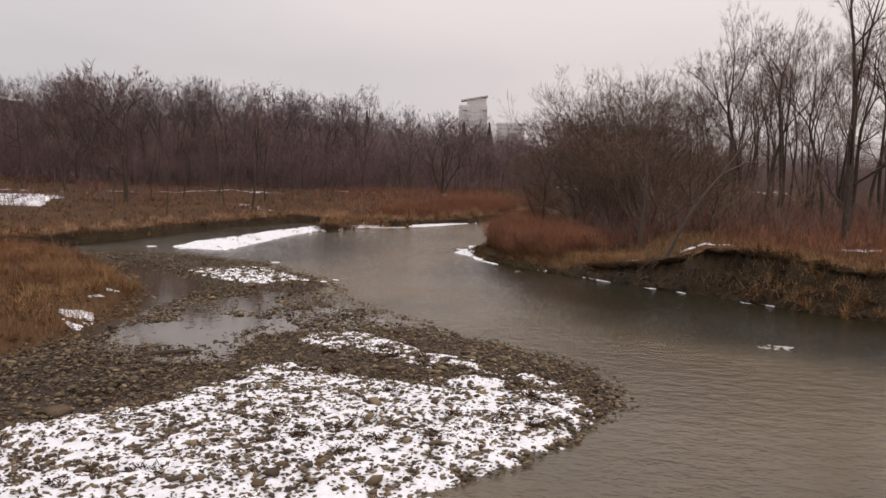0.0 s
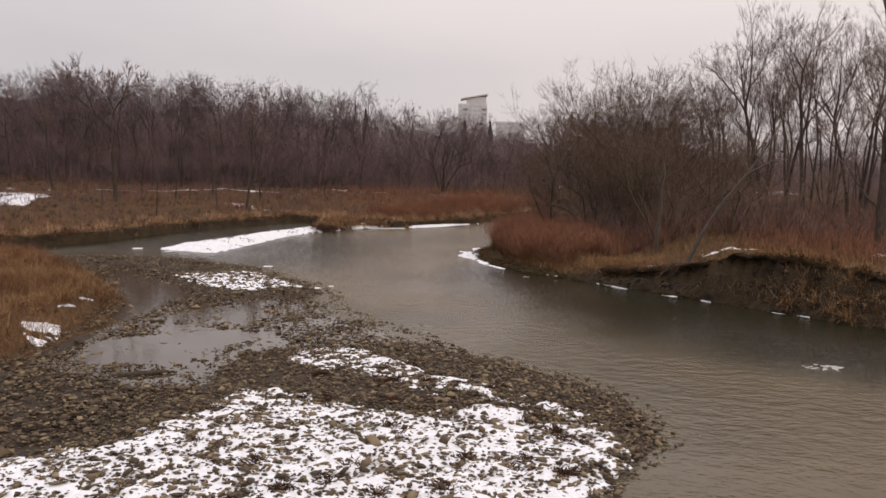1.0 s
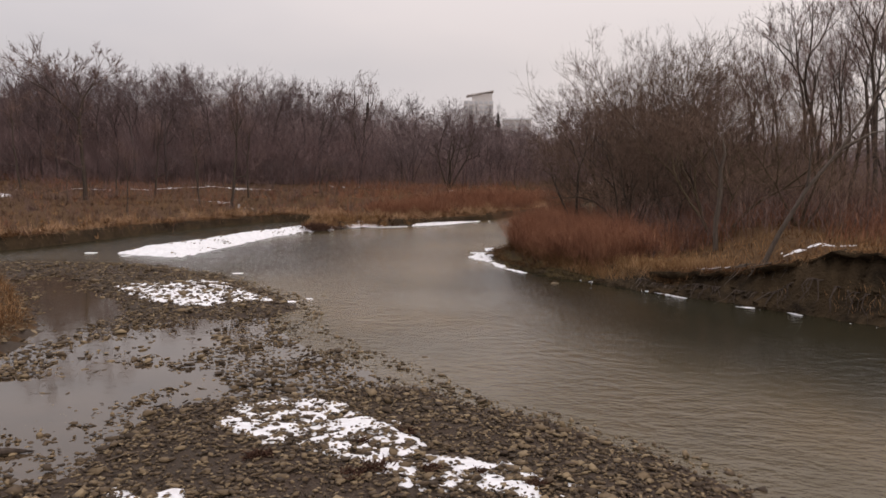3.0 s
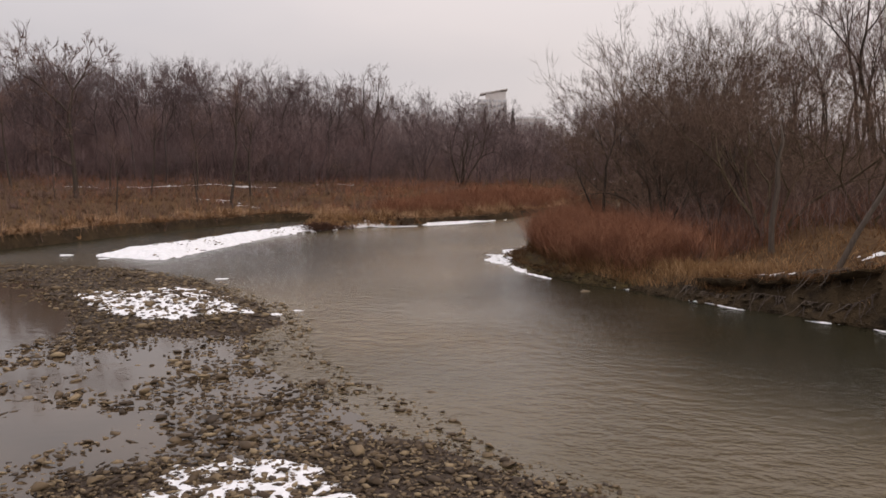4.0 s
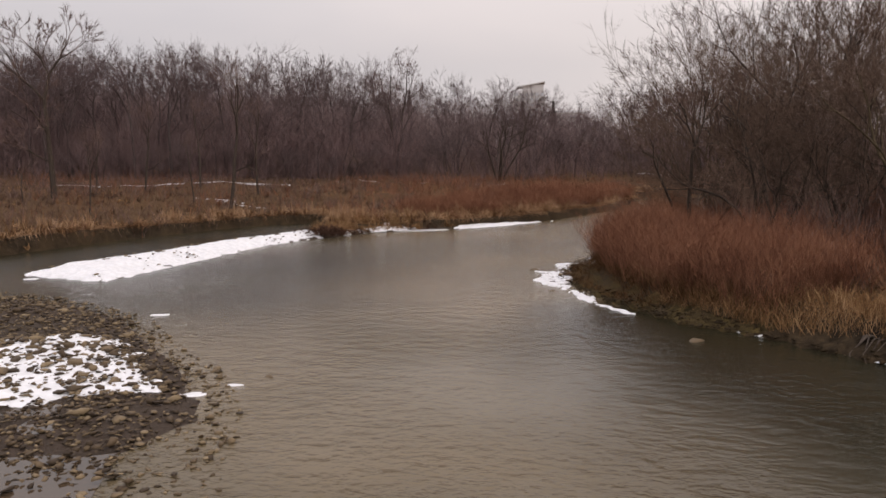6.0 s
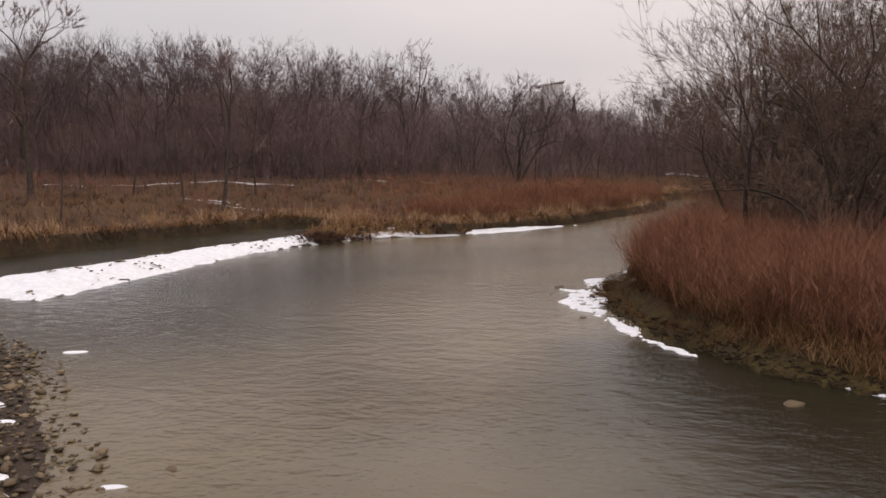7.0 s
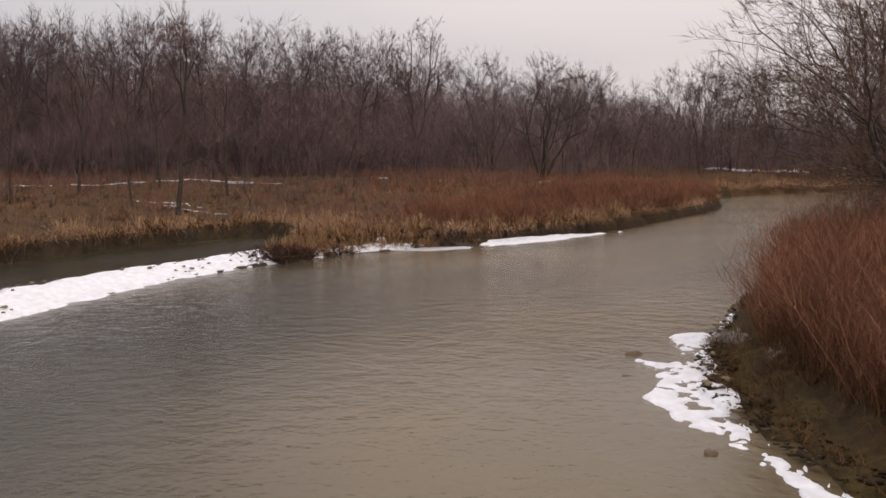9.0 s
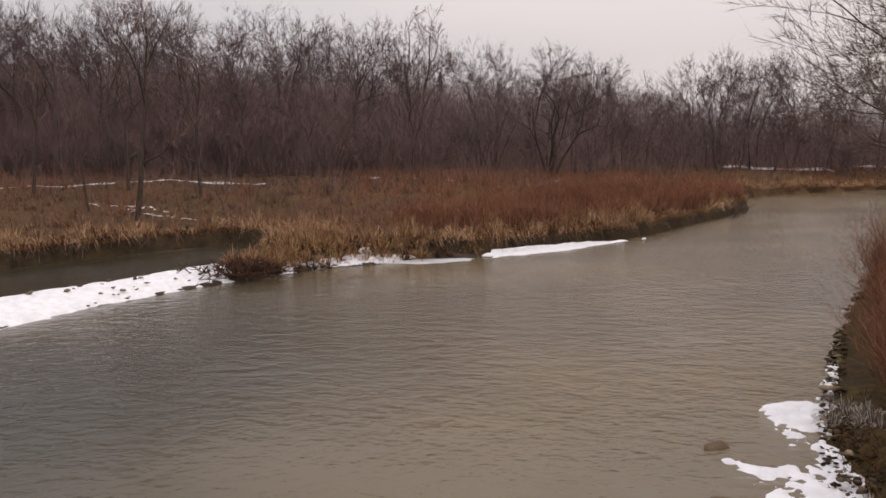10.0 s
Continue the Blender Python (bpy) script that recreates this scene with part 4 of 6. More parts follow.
x, y = scatter([(15.6, 42.2), (17.6, 39.4), (20.5, 36.4), (27, 31.6), (28, 33), (21.4, 38), (19.4, 40.4), (17.4, 43)], 130, clumps(0.4, 192, 0.4), 37)
tufts("bank_tufts", x, y, 0.6, 60, 0.014, M_BROWN, "brown weeds clinging to the eroded bank face", "weeds", 37, droop=0.9, open_=1.4)
x, y = scatter([(-13.4, 84.0), (-11.4, 84.4), (-9.4, 86.6), (-7.0, 88.2), (-4.2, 90.2), (-6, 91), (-9.4, 89.4), (-13, 89.2)], 150, clumps(0.5, 193, 0.36), 38)
tufts("shore_tufts", x, y, 0.75, 46, 0.022, M_TAN, "tan weeds standing in the snow of the far shore", "grass", 38, droop=0.9, open_=1.4)
x, y = scatter([(-13.4, 84.0), (-11.2, 84.0), (-9.0, 86.3), (-6.6, 87.8), (-4.2, 89.6), (-6, 91), (-9.4, 89.4), (-13, 89.2)], 110, clumps(0.6, 194, 0.36), 39)
tufts("shore_tufts", x, y, 0.5, 50, 0.02, M_WEED, "dark dead weeds at the edge of the far shore", "weeds", 39, droop=0.8, open_=1.4)
x, y = scatter([(2.7, 67.2), (3.3, 67.0), (3.6, 68.2), (3.2, 69.2), (2.8, 68.4)], 16, None, 47)
tufts("snowy_tufts", x, y, 0.34, 70, 0.012, M_FROST, "snow-dusted pale weeds on the shore of the point", "weeds", 47, droop=1.1, open_=1.4)
x, y = scatter([(3.2, 64.6), (3.6, 64.4), (3.8, 65.4), (3.4, 65.6)], 5, None, 48)
tufts("snowy_tufts", x, y, 0.25, 70, 0.012, M_FROST, "snow-dusted pale weeds on the shore of the point", "weeds", 48, droop=1.1, open_=1.4)


# ---------- trees ----------
def tubes_mesh(name, branches, mat):
    """Tapered tubes along polylines: branches is [(points, radii, sides)]."""
    V, Q, T = [], [], []
    base = 0
    for pts, rad, sides in branches:
        pts = np.asarray(pts)
        k = len(pts)
        d = np.empty_like(pts)
        d[1:-1] = pts[2:] - pts[:-2]
        d[0], d[-1] = pts[1] - pts[0], pts[-1] - pts[-2]
        d /= np.linalg.norm(d, axis=1, keepdims=True) + 1e-9
        ref = np.array([1.0, 0, 0]) if abs(d[0, 0]) < 0.7 else np.array([0, 1.0, 0])
        u = np.cross(d, ref)
        u /= np.linalg.norm(u, axis=1, keepdims=True) + 1e-9
        w = np.cross(d, u)
        ang = np.arange(sides) * 2 * np.pi / sides
        ring = np.cos(ang)[None, :, None] * u[:, None] + np.sin(ang)[None, :, None] * w[:, None]
        v = pts[:-1, None] + ring[:-1] * np.asarray(rad)[:-1, None, None]
        V.append(v.reshape(-1, 3))
        V.append(pts[-1:])
        j, jn = np.arange(sides), (np.arange(sides) + 1) % sides
        for i in range(k - 2):
            Q.append(np.stack([base + i * sides + j, base + i * sides + jn, base + (i + 1) * sides + jn, base + (i + 1) * sides + j], -1))
        tip = base + (k - 1) * sides
        T.append(np.stack([base + (k - 2) * sides + j, base + (k - 2) * sides + jn, np.full(sides, tip)], -1))
        base = tip + 1
    faces = ([np.concatenate(Q)] if Q else []) + [np.concatenate(T)]
    return mesh_np(name, np.concatenate(V), faces, [mat], smooth=True)


def prisms(p, q, r0, r1, sides):
    """Tapered open prisms along many segments at once: vertices and quads."""
    d = q - p
    d = d / (np.linalg.norm(d, axis=1, keepdims=True) + 1e-9)
    ref = np.where(np.abs(d[:, 2:3]) > 0.8, np.array([[1.0, 0.2, 0]]), np.array([[0.1, 0.2, 1.0]]))
    u = np.cross(d, ref)
    u /= np.linalg.norm(u, axis=1, keepdims=True) + 1e-9
    w = np.cross(d, u)
    ang = np.arange(sides) * 2 * np.pi / sides
    ring = np.cos(ang)[None, :, None] * u[:, None] + np.sin(ang)[None, :, None] * w[:, None]
    v = np.concatenate([p[:, None] + ring * r0[:, None, None], q[:, None] + ring * r1[:, None, None]], 1)
    j, jn = np.arange(sides), (np.arange(sides) + 1) % sides
    face = np.stack([j, jn, sides + jn, sides + j], -1)
    f = np.arange(len(p))[:, None, None] * (2 * sides) + face[None]
    return v.reshape(-1, 3), f.reshape(-1, 4)


def unit(v):
    return v / (np.linalg.norm(v, axis=-1, keepdims=True) + 1e-9)


def grow(seed, height, radius, bole=0.3, stems=1, stem_spread=0.3, gens=8, angle=30, up=0.12, ratio=0.82, crook=0.10, lean=(0, 0), twig_r=0.008,
         shoots=0.35, third=0.2, twigs=3, low=0, shrink=0.72, lead=0.4):
    """A bare broad-leaved tree that forks again and again: lists of segments (start, end, radii) by generation, and the end twigs.
    bole: the clear trunk; low: side limbs on the trunk; lead: how straight the leading shoot goes on."""
    rng = np.random.default_rng(seed)
    seg, tips = [], []
    crown = height * (1 - bole)
    first_len = crown * (1 - ratio) / (1 - ratio ** gens) * 1.12
    for k in range(stems):
        a = 2 * math.pi * k / stems + rng.uniform(-0.5, 0.5)
        s = stem_spread * rng.uniform(0.45, 1.2) if stems > 1 else 0.0
        size = rng.uniform(0.75, 1.0) if stems > 1 and k else 1.0
        d = unit(np.array([lean[0] + s * math.cos(a), lean[1] + s * math.sin(a), 1.0]))
        p = np.array([0.8 * radius * math.cos(a), 0.8 * radius * math.sin(a), -0.35]) if stems > 1 else np.array([0, 0, -0.35])
        r = radius * (0.72 if stems > 1 else 1.0) * size
        steps = 5
        for i in range(steps):
            d = unit(d + rng.normal(0, crook * 0.45, 3) + np.array([0, 0, up * 0.35]))
            q = p + d * (height * bole * size + 0.35) / steps
            t0, t1 = 1 - 0.3 * i / steps, 1 - 0.3 * (i + 1) / steps
            seg.append((p[None], q[None], np.array([r * t0 * (1.35 if i == 0 else 1)]), np.array([r * t1]), 0))
            if low and i >= 1 and rng.random() < low:
                side = unit(np.cross(d, rng.normal(0, 1, 3)))
                tips.append((q, unit(d * 0.55 + side * 0.85), first_len * rng.uniform(0.45, 0.7), r * 0.34, 2))
            p = q
        tips.append((p, d, first_len * size, r * 0.7, 0))
    P, D = np.array([t[0] for t in tips]), np.array([t[1] for t in tips])
    L, R, G = np.array([t[2] for t in tips]), np.array([t[3] for t in tips]), np.array([t[4] for t in tips])
    ends = []
    for g in range(gens):
        n_ = len(P)
        if not n_:
            break
        d1 = unit(D + rng.normal(0, crook, (n_, 3)))
        M = P + d1 * (L * 0.5)[:, None]
        d2 = unit(d1 + rng.normal(0, crook, (n_, 3)) + np.array([0, 0, up]) * 0.6)
        Q = M + d2 * (L * 0.5)[:, None]
        R1 = np.maximum(R * 0.82, twig_r)
        for i in range(int(G.max()) + 1):
            k = G == i
            if k.any():
                seg.append((P[k] - d1[k] * (R[k] * 0.4)[:, None], M[k], np.maximum(R[k], twig_r), (np.maximum(R[k], twig_r) + R1[k]) / 2, i))
                seg.append((M[k], Q[k] + d2[k] * (R1[k] * 0.4)[:, None], (np.maximum(R[k], twig_r) + R1[k]) / 2, R1[k], i))
        last = (G >= gens - 1) | (L < 0.16)
        ends.append((Q[last], d2[last], L[last]))
        axis_ = unit(np.cross(d2, rng.normal(0, 1, (n_, 3))))
        kids = []

        def child(sel, start, base, turn, k_len, k_rad, skip=1):
            m = int(sel.sum())
            al = np.radians(angle * turn * (1.15 - 0.06 * np.minimum(G[sel], 6)) * rng.uniform(0.7, 1.35, m))[:, None]
            side = unit(axis_[sel] * np.sign(turn) + rng.normal(0, 0.35, (m, 3)))
            nd = unit(base[sel] * np.cos(np.abs(al)) + side * np.sin(np.abs(al)) + np.array([0, 0, up]))
            kids.append((start[sel], nd, L[sel] * ratio * k_len * rng.uniform(0.85, 1.12, m), R[sel] * k_rad, G[sel] + skip))

        go = ~last
        child(go, Q, d2, lead, 1.0, 0.72)
        child(go, Q, d2, -1.0, 0.88, shrink * 0.8)
        axis_ = unit(np.cross(d2, axis_))
        child(go & (rng.random(n_) < third), Q, d2, 1.15, 0.8, shrink * 0.65)
        child(go & (rng.random(n_) < shoots), M, d1, 1.5, 0.62, 0.36)
        P, D = np.concatenate([k[0] for k in kids]), np.concatenate([k[1] for k in kids])
        L, R, G = np.concatenate([k[2] for k in kids]), np.concatenate([k[3] for k in kids]), np.concatenate([k[4] for k in kids])
    E_, ED, EL = (np.concatenate([e[i] for e in ends]) for i in range(3))
    E_, ED, EL = np.repeat(E_, twigs, 0), np.repeat(ED, twigs, 0), np.repeat(EL, twigs)
    m = len(E_)
    td = unit(ED + rng.normal(0, 0.33, (m, 3)) + np.array([0, 0, up]))
    back = E_ - ED * (EL * rng.uniform(0, 1.0, m))[:, None]
    k = height / max(float(E_[:, 2].max()), 0.1)
    fine = (back * k, (back + td * (EL * rng.uniform(0.6, 1.5, m))[:, None]) * k, np.full(m, twig_r))
    return [(p * k, q * k, r0, r1, g) for p, q, r0, r1, g in seg], fine


def tree_parts(seg, fine, cut, seed):
    """Vertices and faces of the wood (generations below cut) and of the crown above it."""
    out = []
    for crown in (False, True):
        V, Q, T, base = [], [], [], 0
        for sides, lo, hi in ((7, 0, 1), (5, 1, 3), (4, 3, cut), (3, cut, cut + 2), (1, cut + 2, 99)):
            some = [s for s in seg if lo <= s[4] < hi and (s[4] >= cut) == crown]
            if not some:
                continue
            p, q, r0, r1 = (np.concatenate([s[i] for s in some]) for i in range(4))
            if sides == 1:
                w = unit(np.cross(q - p, np.random.default_rng(seed).normal(0, 1, p.shape)))
                v = np.stack([p - w * r0[:, None], p + w * r0[:, None], q + w * r1[:, None], q - w * r1[:, None]], 1).reshape(-1, 3)
                f = np.arange(len(v)).reshape(-1, 4)
            else:
                v, f = prisms(p, q, r0, r1, sides)
            V.append(v)
            Q.append(f + base)
            base += len(v)
        if crown:
            rng = np.random.default_rng(seed)
            p, q, r = fine
            w = unit(np.cross(q - p, rng.normal(0, 1, p.shape))) * r[:, None]
            V.append(np.stack([p - w, p + w, q], 1).reshape(-1, 3))
            T.append(np.arange(len(p) * 3).reshape(-1, 3) + base)
        out.append((np.concatenate(V), ([np.concatenate(Q)] if Q else []) + T))
    return out


def make_tree(name, label, category, group="", bark=None, twig=None, place=None, cut=4, **spec):
    (wv, wf), (cv, cf) = tree_parts(*grow(**spec), cut, spec["seed"])
    root = new(name)
    tagged(root, label, category, group)
    part("trunk", mesh_np("trunk", wv, wf, [bark or M_BARK], smooth=True), root)
    part("crown", mesh_np("crown", cv, cf, [twig or M_TWIG]), root)
    root["tall"] = float(cv[:, 2].max())
    if place:
        px, py = place
        root.matrix_basis = pose(px, py, float(ground_z(np.array([px]), np.array([py]))[0]))
    return root


def copy_at(ob, px, py, rz=0.0, size=1.0, sink=0.0):
    z = float(ground_z(np.array([px]), np.array([py]))[0]) - sink
    return copy_thing(ob, pose(px, py, z, 0, 0, rz) @ Matrix.Scale(size, 4))


# right bank, one by one
TALL = dict(gens=8, ratio=0.86, angle=30, up=0.07, twig_r=0.0048, crook=0.075, shoots=0.5, third=0.2, twigs=6, lead=0.3)
make_tree("tall_tree", "tall bare forked tree standing on the eroded bank top", "tree", "right bank trees", seed=105, height=21, radius=0.27, bole=0.30, place=(24.4, 49.4),
          **dict(TALL, angle=29, gens=8, low=0.6, lead=0.15, crook=0.05, twigs=4))
tall_a = make_tree("tall_tree", "tall bare slender woodland tree with a high crown", "tree", "right bank trees", seed=102, height=17, radius=0.17, bole=0.45, place=(26.7, 66.3), low=0.2, **TALL)
tall_b = make_tree("tall_tree", "tall bare woodland tree with a crooked top", "tree", "right bank trees", seed=103, height=18, radius=0.19, bole=0.42, place=(25.3, 70.0), lean=(-0.06, 0),
                   low=0.3, **dict(TALL, crook=0.10, angle=33))
tall_c = make_tree("tall_tree", "bare woodland tree with several slender upright stems", "tree", "right bank trees", seed=104, height=16, radius=0.16, bole=0.4, place=(28.0, 68.0),
                   stems=3, stem_spread=0.16, **dict(TALL, gens=7, angle=27))
for i, (px, py, s) in enumerate([(29.5, 73, 0.9), (31.5, 64, 0.95), (28.0, 78, 0.85), (34, 72, 0.95), (36.5, 63, 1.0), (22.5, 72, 0.85), (32, 82, 0.9), (38.5, 76, 0.95), (41, 66, 0.95),
                                 (30.5, 57.5, 0.9), (35, 54, 0.95), (23.2, 76.5, 0.8), (24.5, 84, 0.8), (44, 58, 0.95), (20.5, 80, 0.75), (24, 90, 0.8),
                                 (46, 72, 0.95), (40, 85, 0.9), (50, 64, 1.0), (52, 50, 1.0), (43, 46, 0.95), (33, 90, 0.9), (37, 95, 0.9),
                                 (24.2, 67.5, 0.9), (25.8, 74.0, 0.95), (27.4, 71.2, 0.9), (30.2, 69.0, 0.95), (32.6, 68.4, 0.9), (29.0, 63.0, 0.85), (33.4, 77.0, 0.9), (35.8, 68.2, 0.95), (30.6, 79.5, 0.85),
                                 (38.4, 70.5, 0.95), (27.0, 88.0, 0.8), (34.5, 60.0, 0.9), (39.5, 59.0, 0.95), (28.6, 84.0, 0.85)]):
    copy_at((tall_a, tall_b, tall_c)[i % 3], px, py, 77 * i % 360, s)
WILLOW = dict(bole=0.14, stems=5, gens=8, ratio=0.87, up=0.06, crook=0.11, angle=29, shoots=0.45, third=0.06, twigs=4)
willow_a = make_tree("willow_tree", "bare many-stemmed willow with a dense round crown", "tree", "right bank trees", M_BARK, M_TWIG_WILLOW, (12.2, 82.0), seed=111, height=14.8, radius=0.21,
                     stem_spread=0.42, twig_r=0.007, **WILLOW)
willow_b = make_tree("willow_tree", "bare sprawling willow with long olive-brown branches", "tree", "right bank trees", M_BARK_OLIVE, M_TWIG_WILLOW, (14.2, 57.5), seed=112, height=9.2, radius=0.17,
                     stem_spread=0.6, twig_r=0.0045, **dict(WILLOW, crook=0.16, angle=32, up=0.05))
willow_c = make_tree("willow_tree", "bare bushy willow with dusky arching branches", "tree", "right bank trees", M_BARK, M_TWIG_WILLOW, (11.6, 67.6), seed=113, height=10.2, radius=0.15,
                     stem_spread=0.75, twig_r=0.0055, **dict(WILLOW, stems=6, crook=0.15, angle=32, up=0.04))
for ob, px, py, rz, s in ((willow_b, 18.5, 57.0, 130, 0.85), (willow_c, 16.0, 64.0, 200, 1.0), (willow_c, 13.6, 64.5, 300, 0.78),
                          (willow_a, 17.5, 85.0, 20, 0.85), (willow_c, 13.5, 75.5, 40, 1.05), (willow_b, 12.4, 77.5, 160, 1.0),
                          (willow_a, 19.5, 78.5, 260, 0.9), (willow_c, 20.0, 69.0, 10, 0.9), (willow_a, 15.0, 79.0, 310, 0.9), (willow_a, 16.2, 74.0, 190, 0.92), (willow_c, 14.6, 83.5, 120, 1.2), (willow_c, 13.2, 73.0, 15, 1.0)):
    copy_at(ob, px, py, rz, s)
make_tree("leaning_tree", "slender dark bare tree leaning out over the water", "tree", "right bank trees", M_BARK, M_TWIG, (8.5, 70.0), seed=121, height=9.0, radius=0.16, stems=2, bole=0.36,
          gens=8, ratio=0.84, angle=30, up=0.06, crook=0.11, lean=(-0.30, 0.0), stem_spread=0.14, twig_r=0.0042, shoots=0.4, third=0.05, twigs=3)

# far bank trees
young = make_tree("young_tree", "young bare tree with a straight slim trunk in the meadow", "tree", "meadow trees", seed=131, height=13.0, radius=0.17, bole=0.30, gens=8, ratio=0.80, angle=33,
                  up=0.10, crook=0.1, twig_r=0.008, low=0.35, place=(-23.2, 96.6), lead=0.2)
for i, (px, py, s) in enumerate([(-29.2, 84.8, 0.5), (-27.0, 98.2, 0.5), (-24.0, 106.4, 0.75), (-33.5, 103, 0.7), (-31, 110, 0.75), (-49, 104, 0.85), (-36.5, 100, 0.5)]):
    copy_at(young, px, py, 100 * i + 60, s)
make_tree("clumpy_tree", "tall bare tree with dark seed clumps at its twig ends", "tree", "meadow trees", seed=134, height=15.6, radius=0.25, bole=0.3, gens=8, ratio=0.85, angle=34, up=0.05,
          crook=0.07, twig_r=0.017, twigs=6, low=0.4, place=(-37.3, 94.5))
sap = make_tree("sapling", "small bare sapling in the dead grass", "tree", "saplings", seed=133, height=4.6, radius=0.06, bole=0.25, gens=6, ratio=0.8, angle=30, up=0.08, crook=0.18,
                twig_r=0.008, place=(-16.1, 112.2))
for i, (px, py, s) in enumerate([(-14.6, 110.6, 0.75), (-17.0, 112.6, 1.0), (-12.8, 99, 0.55), (-20.3, 101, 0.6), (-9, 112, 0.5), (10.5, 112, 0.55), (9, 106, 0.5), (-36, 88, 0.9)]):
    copy_at(sap, px, py, 70 * i, s)

# far woods: their height along the valley, as x and the tops' height over the water
WOOD_GROUP = "far woods"
TOPS = [(-110, 21), (-74, 22), (-55, 22), (-41, 21.8), (-32, 20.0), (-25, 18.8), (-20, 18.8), (-16, 17.5), (-12.5, 13.9), (-8.7, 16.8), (-3, 15.3), (0.3, 16.4), (4.5, 13.6), (8.5, 14.0),
        (13.3, 13.6), (19.4, 16.6), (23, 13.6), (27, 16.8), (32, 14.2), (38, 13.5), (120, 14)]
BASE = dict(stems=1, gens=8, ratio=0.87, up=0.06, twig_r=0.009, crook=0.10, twigs=4, shoots=0.45, third=0.12, lead=0.4)
kinds = [dict(height=13, radius=0.17, bole=0.22, angle=33), dict(height=14, radius=0.16, bole=0.28, angle=28), dict(height=12, radius=0.14, bole=0.14, angle=28, stems=3, stem_spread=0.3, gens=7),
         dict(height=15, radius=0.18, bole=0.30, angle=34, crook=0.14), dict(height=9, radius=0.10, bole=0.12, angle=30, stems=4, stem_spread=0.5, gens=7)]
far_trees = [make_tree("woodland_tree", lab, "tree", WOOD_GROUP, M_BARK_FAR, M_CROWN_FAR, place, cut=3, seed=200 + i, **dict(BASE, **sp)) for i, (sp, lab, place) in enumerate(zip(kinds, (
    "bare broad woodland tree behind the meadow", "bare upright woodland tree behind the meadow", "bare several-stemmed woodland tree", "tall crooked bare woodland tree", "low bushy bare tree at the wood's edge"),
    ((-33, 133), (-4, 146), (2.5, 148), (-24, 141), (6, 150))))]
crooked = make_tree("crooked_tree", "tall dark bare tree with a crooked forked top", "tree", WOOD_GROUP, M_BARK, M_TWIG, (-16.6, 145), seed=231, height=17.0, radius=0.3, stems=2, bole=0.4, gens=8,
                    ratio=0.8, angle=36, up=0.08, crook=0.2, stem_spread=0.22, twig_r=0.011, shoots=0.4)
make_tree("spreading_tree", "spreading dark bare tree with many stems at the meadow's edge", "tree", WOOD_GROUP, M_BARK, M_CROWN_FAR, (-1.8, 137), seed=232, height=11.5, radius=0.26, stems=6, bole=0.2,
          gens=7, ratio=0.82, angle=30, up=0.06, crook=0.13, stem_spread=0.5, twig_r=0.010)


def wood_front(px):
    return 120 + 0.12 * (px + 30) if px < -30 else 121 + 0.25 * (px + 30) if px < -6 else 136 if px < 4 else 149 if px < 14 else 158 + 0.1 * (px - 14)


rng = np.random.default_rng(5)
spots = [(-16.6, 145), (-33, 133), (-4, 146), (-1.8, 137), (6, 150), (2.5, 148), (-24, 141)]


def plant(count, x_range, depth, size, apart, which):
    """Trees of the wood whose tops follow TOPS as seen from the river."""
    tries = made = 0
    while made < count and tries < 4000:
        tries += 1
        px = rng.uniform(*x_range)
        py = wood_front(px) + rng.uniform(*depth)
        if min(math.hypot(px - a, py - c) for a, c in spots) < apart:
            continue
        spots.append((px, py))
        made += 1
        ob = far_trees[int(rng.choice(which))]
        top = 4.9 + (np.interp(px * 120 / (py - 27), *zip(*TOPS)) - 4.9) * (py - 27) / 120
        tall = (top * rng.uniform(*size) - gz(px, py)) / ob["tall"]
        copy_at(ob, px, py, rng.uniform(0, 360), float(np.clip(tall, 0.35, 1.5)))


for px, py, top in ((0.8, 147, 16.8), (-1.2, 150.5, 16.2), (-37, 146, 21), (-42, 137, 20.2)):
    spots.append((px, py))
    copy_at(far_trees[0], px, py, px * 50 % 360, (top - gz(px, py)) / far_trees[0]["tall"])
plant(88, (-100, 52), (9, 30), (0.97, 1.13), 2.6, (0, 1, 1, 3, 2))
plant(16, (-62, -34), (2, 14), (0.95, 1.1), 2.2, (0, 1, 3))
plant(46, (-90, 50), (4, 16), (0.6, 0.92), 3.0, (0, 2, 4, 1))
plant(34, (-80, 46), (0, 6), (0.32, 0.58), 3.0, (2, 4, 4))
for i in range(10):
    px, py = rng.uniform(50, 110), rng.uniform(75, 145)
    copy_at(far_trees[i % 4], px, py, rng.uniform(0, 360), rng.uniform(0.8, 1.05))
for px, py in ((16, 92), (22, 97), (30, 100), (36, 108), (44, 98), (30, 92), (42, 118), (55, 120), (48, 108)):
    copy_at(far_trees[(px + py) % 4], px, py, px * 37 % 360, 0.7)


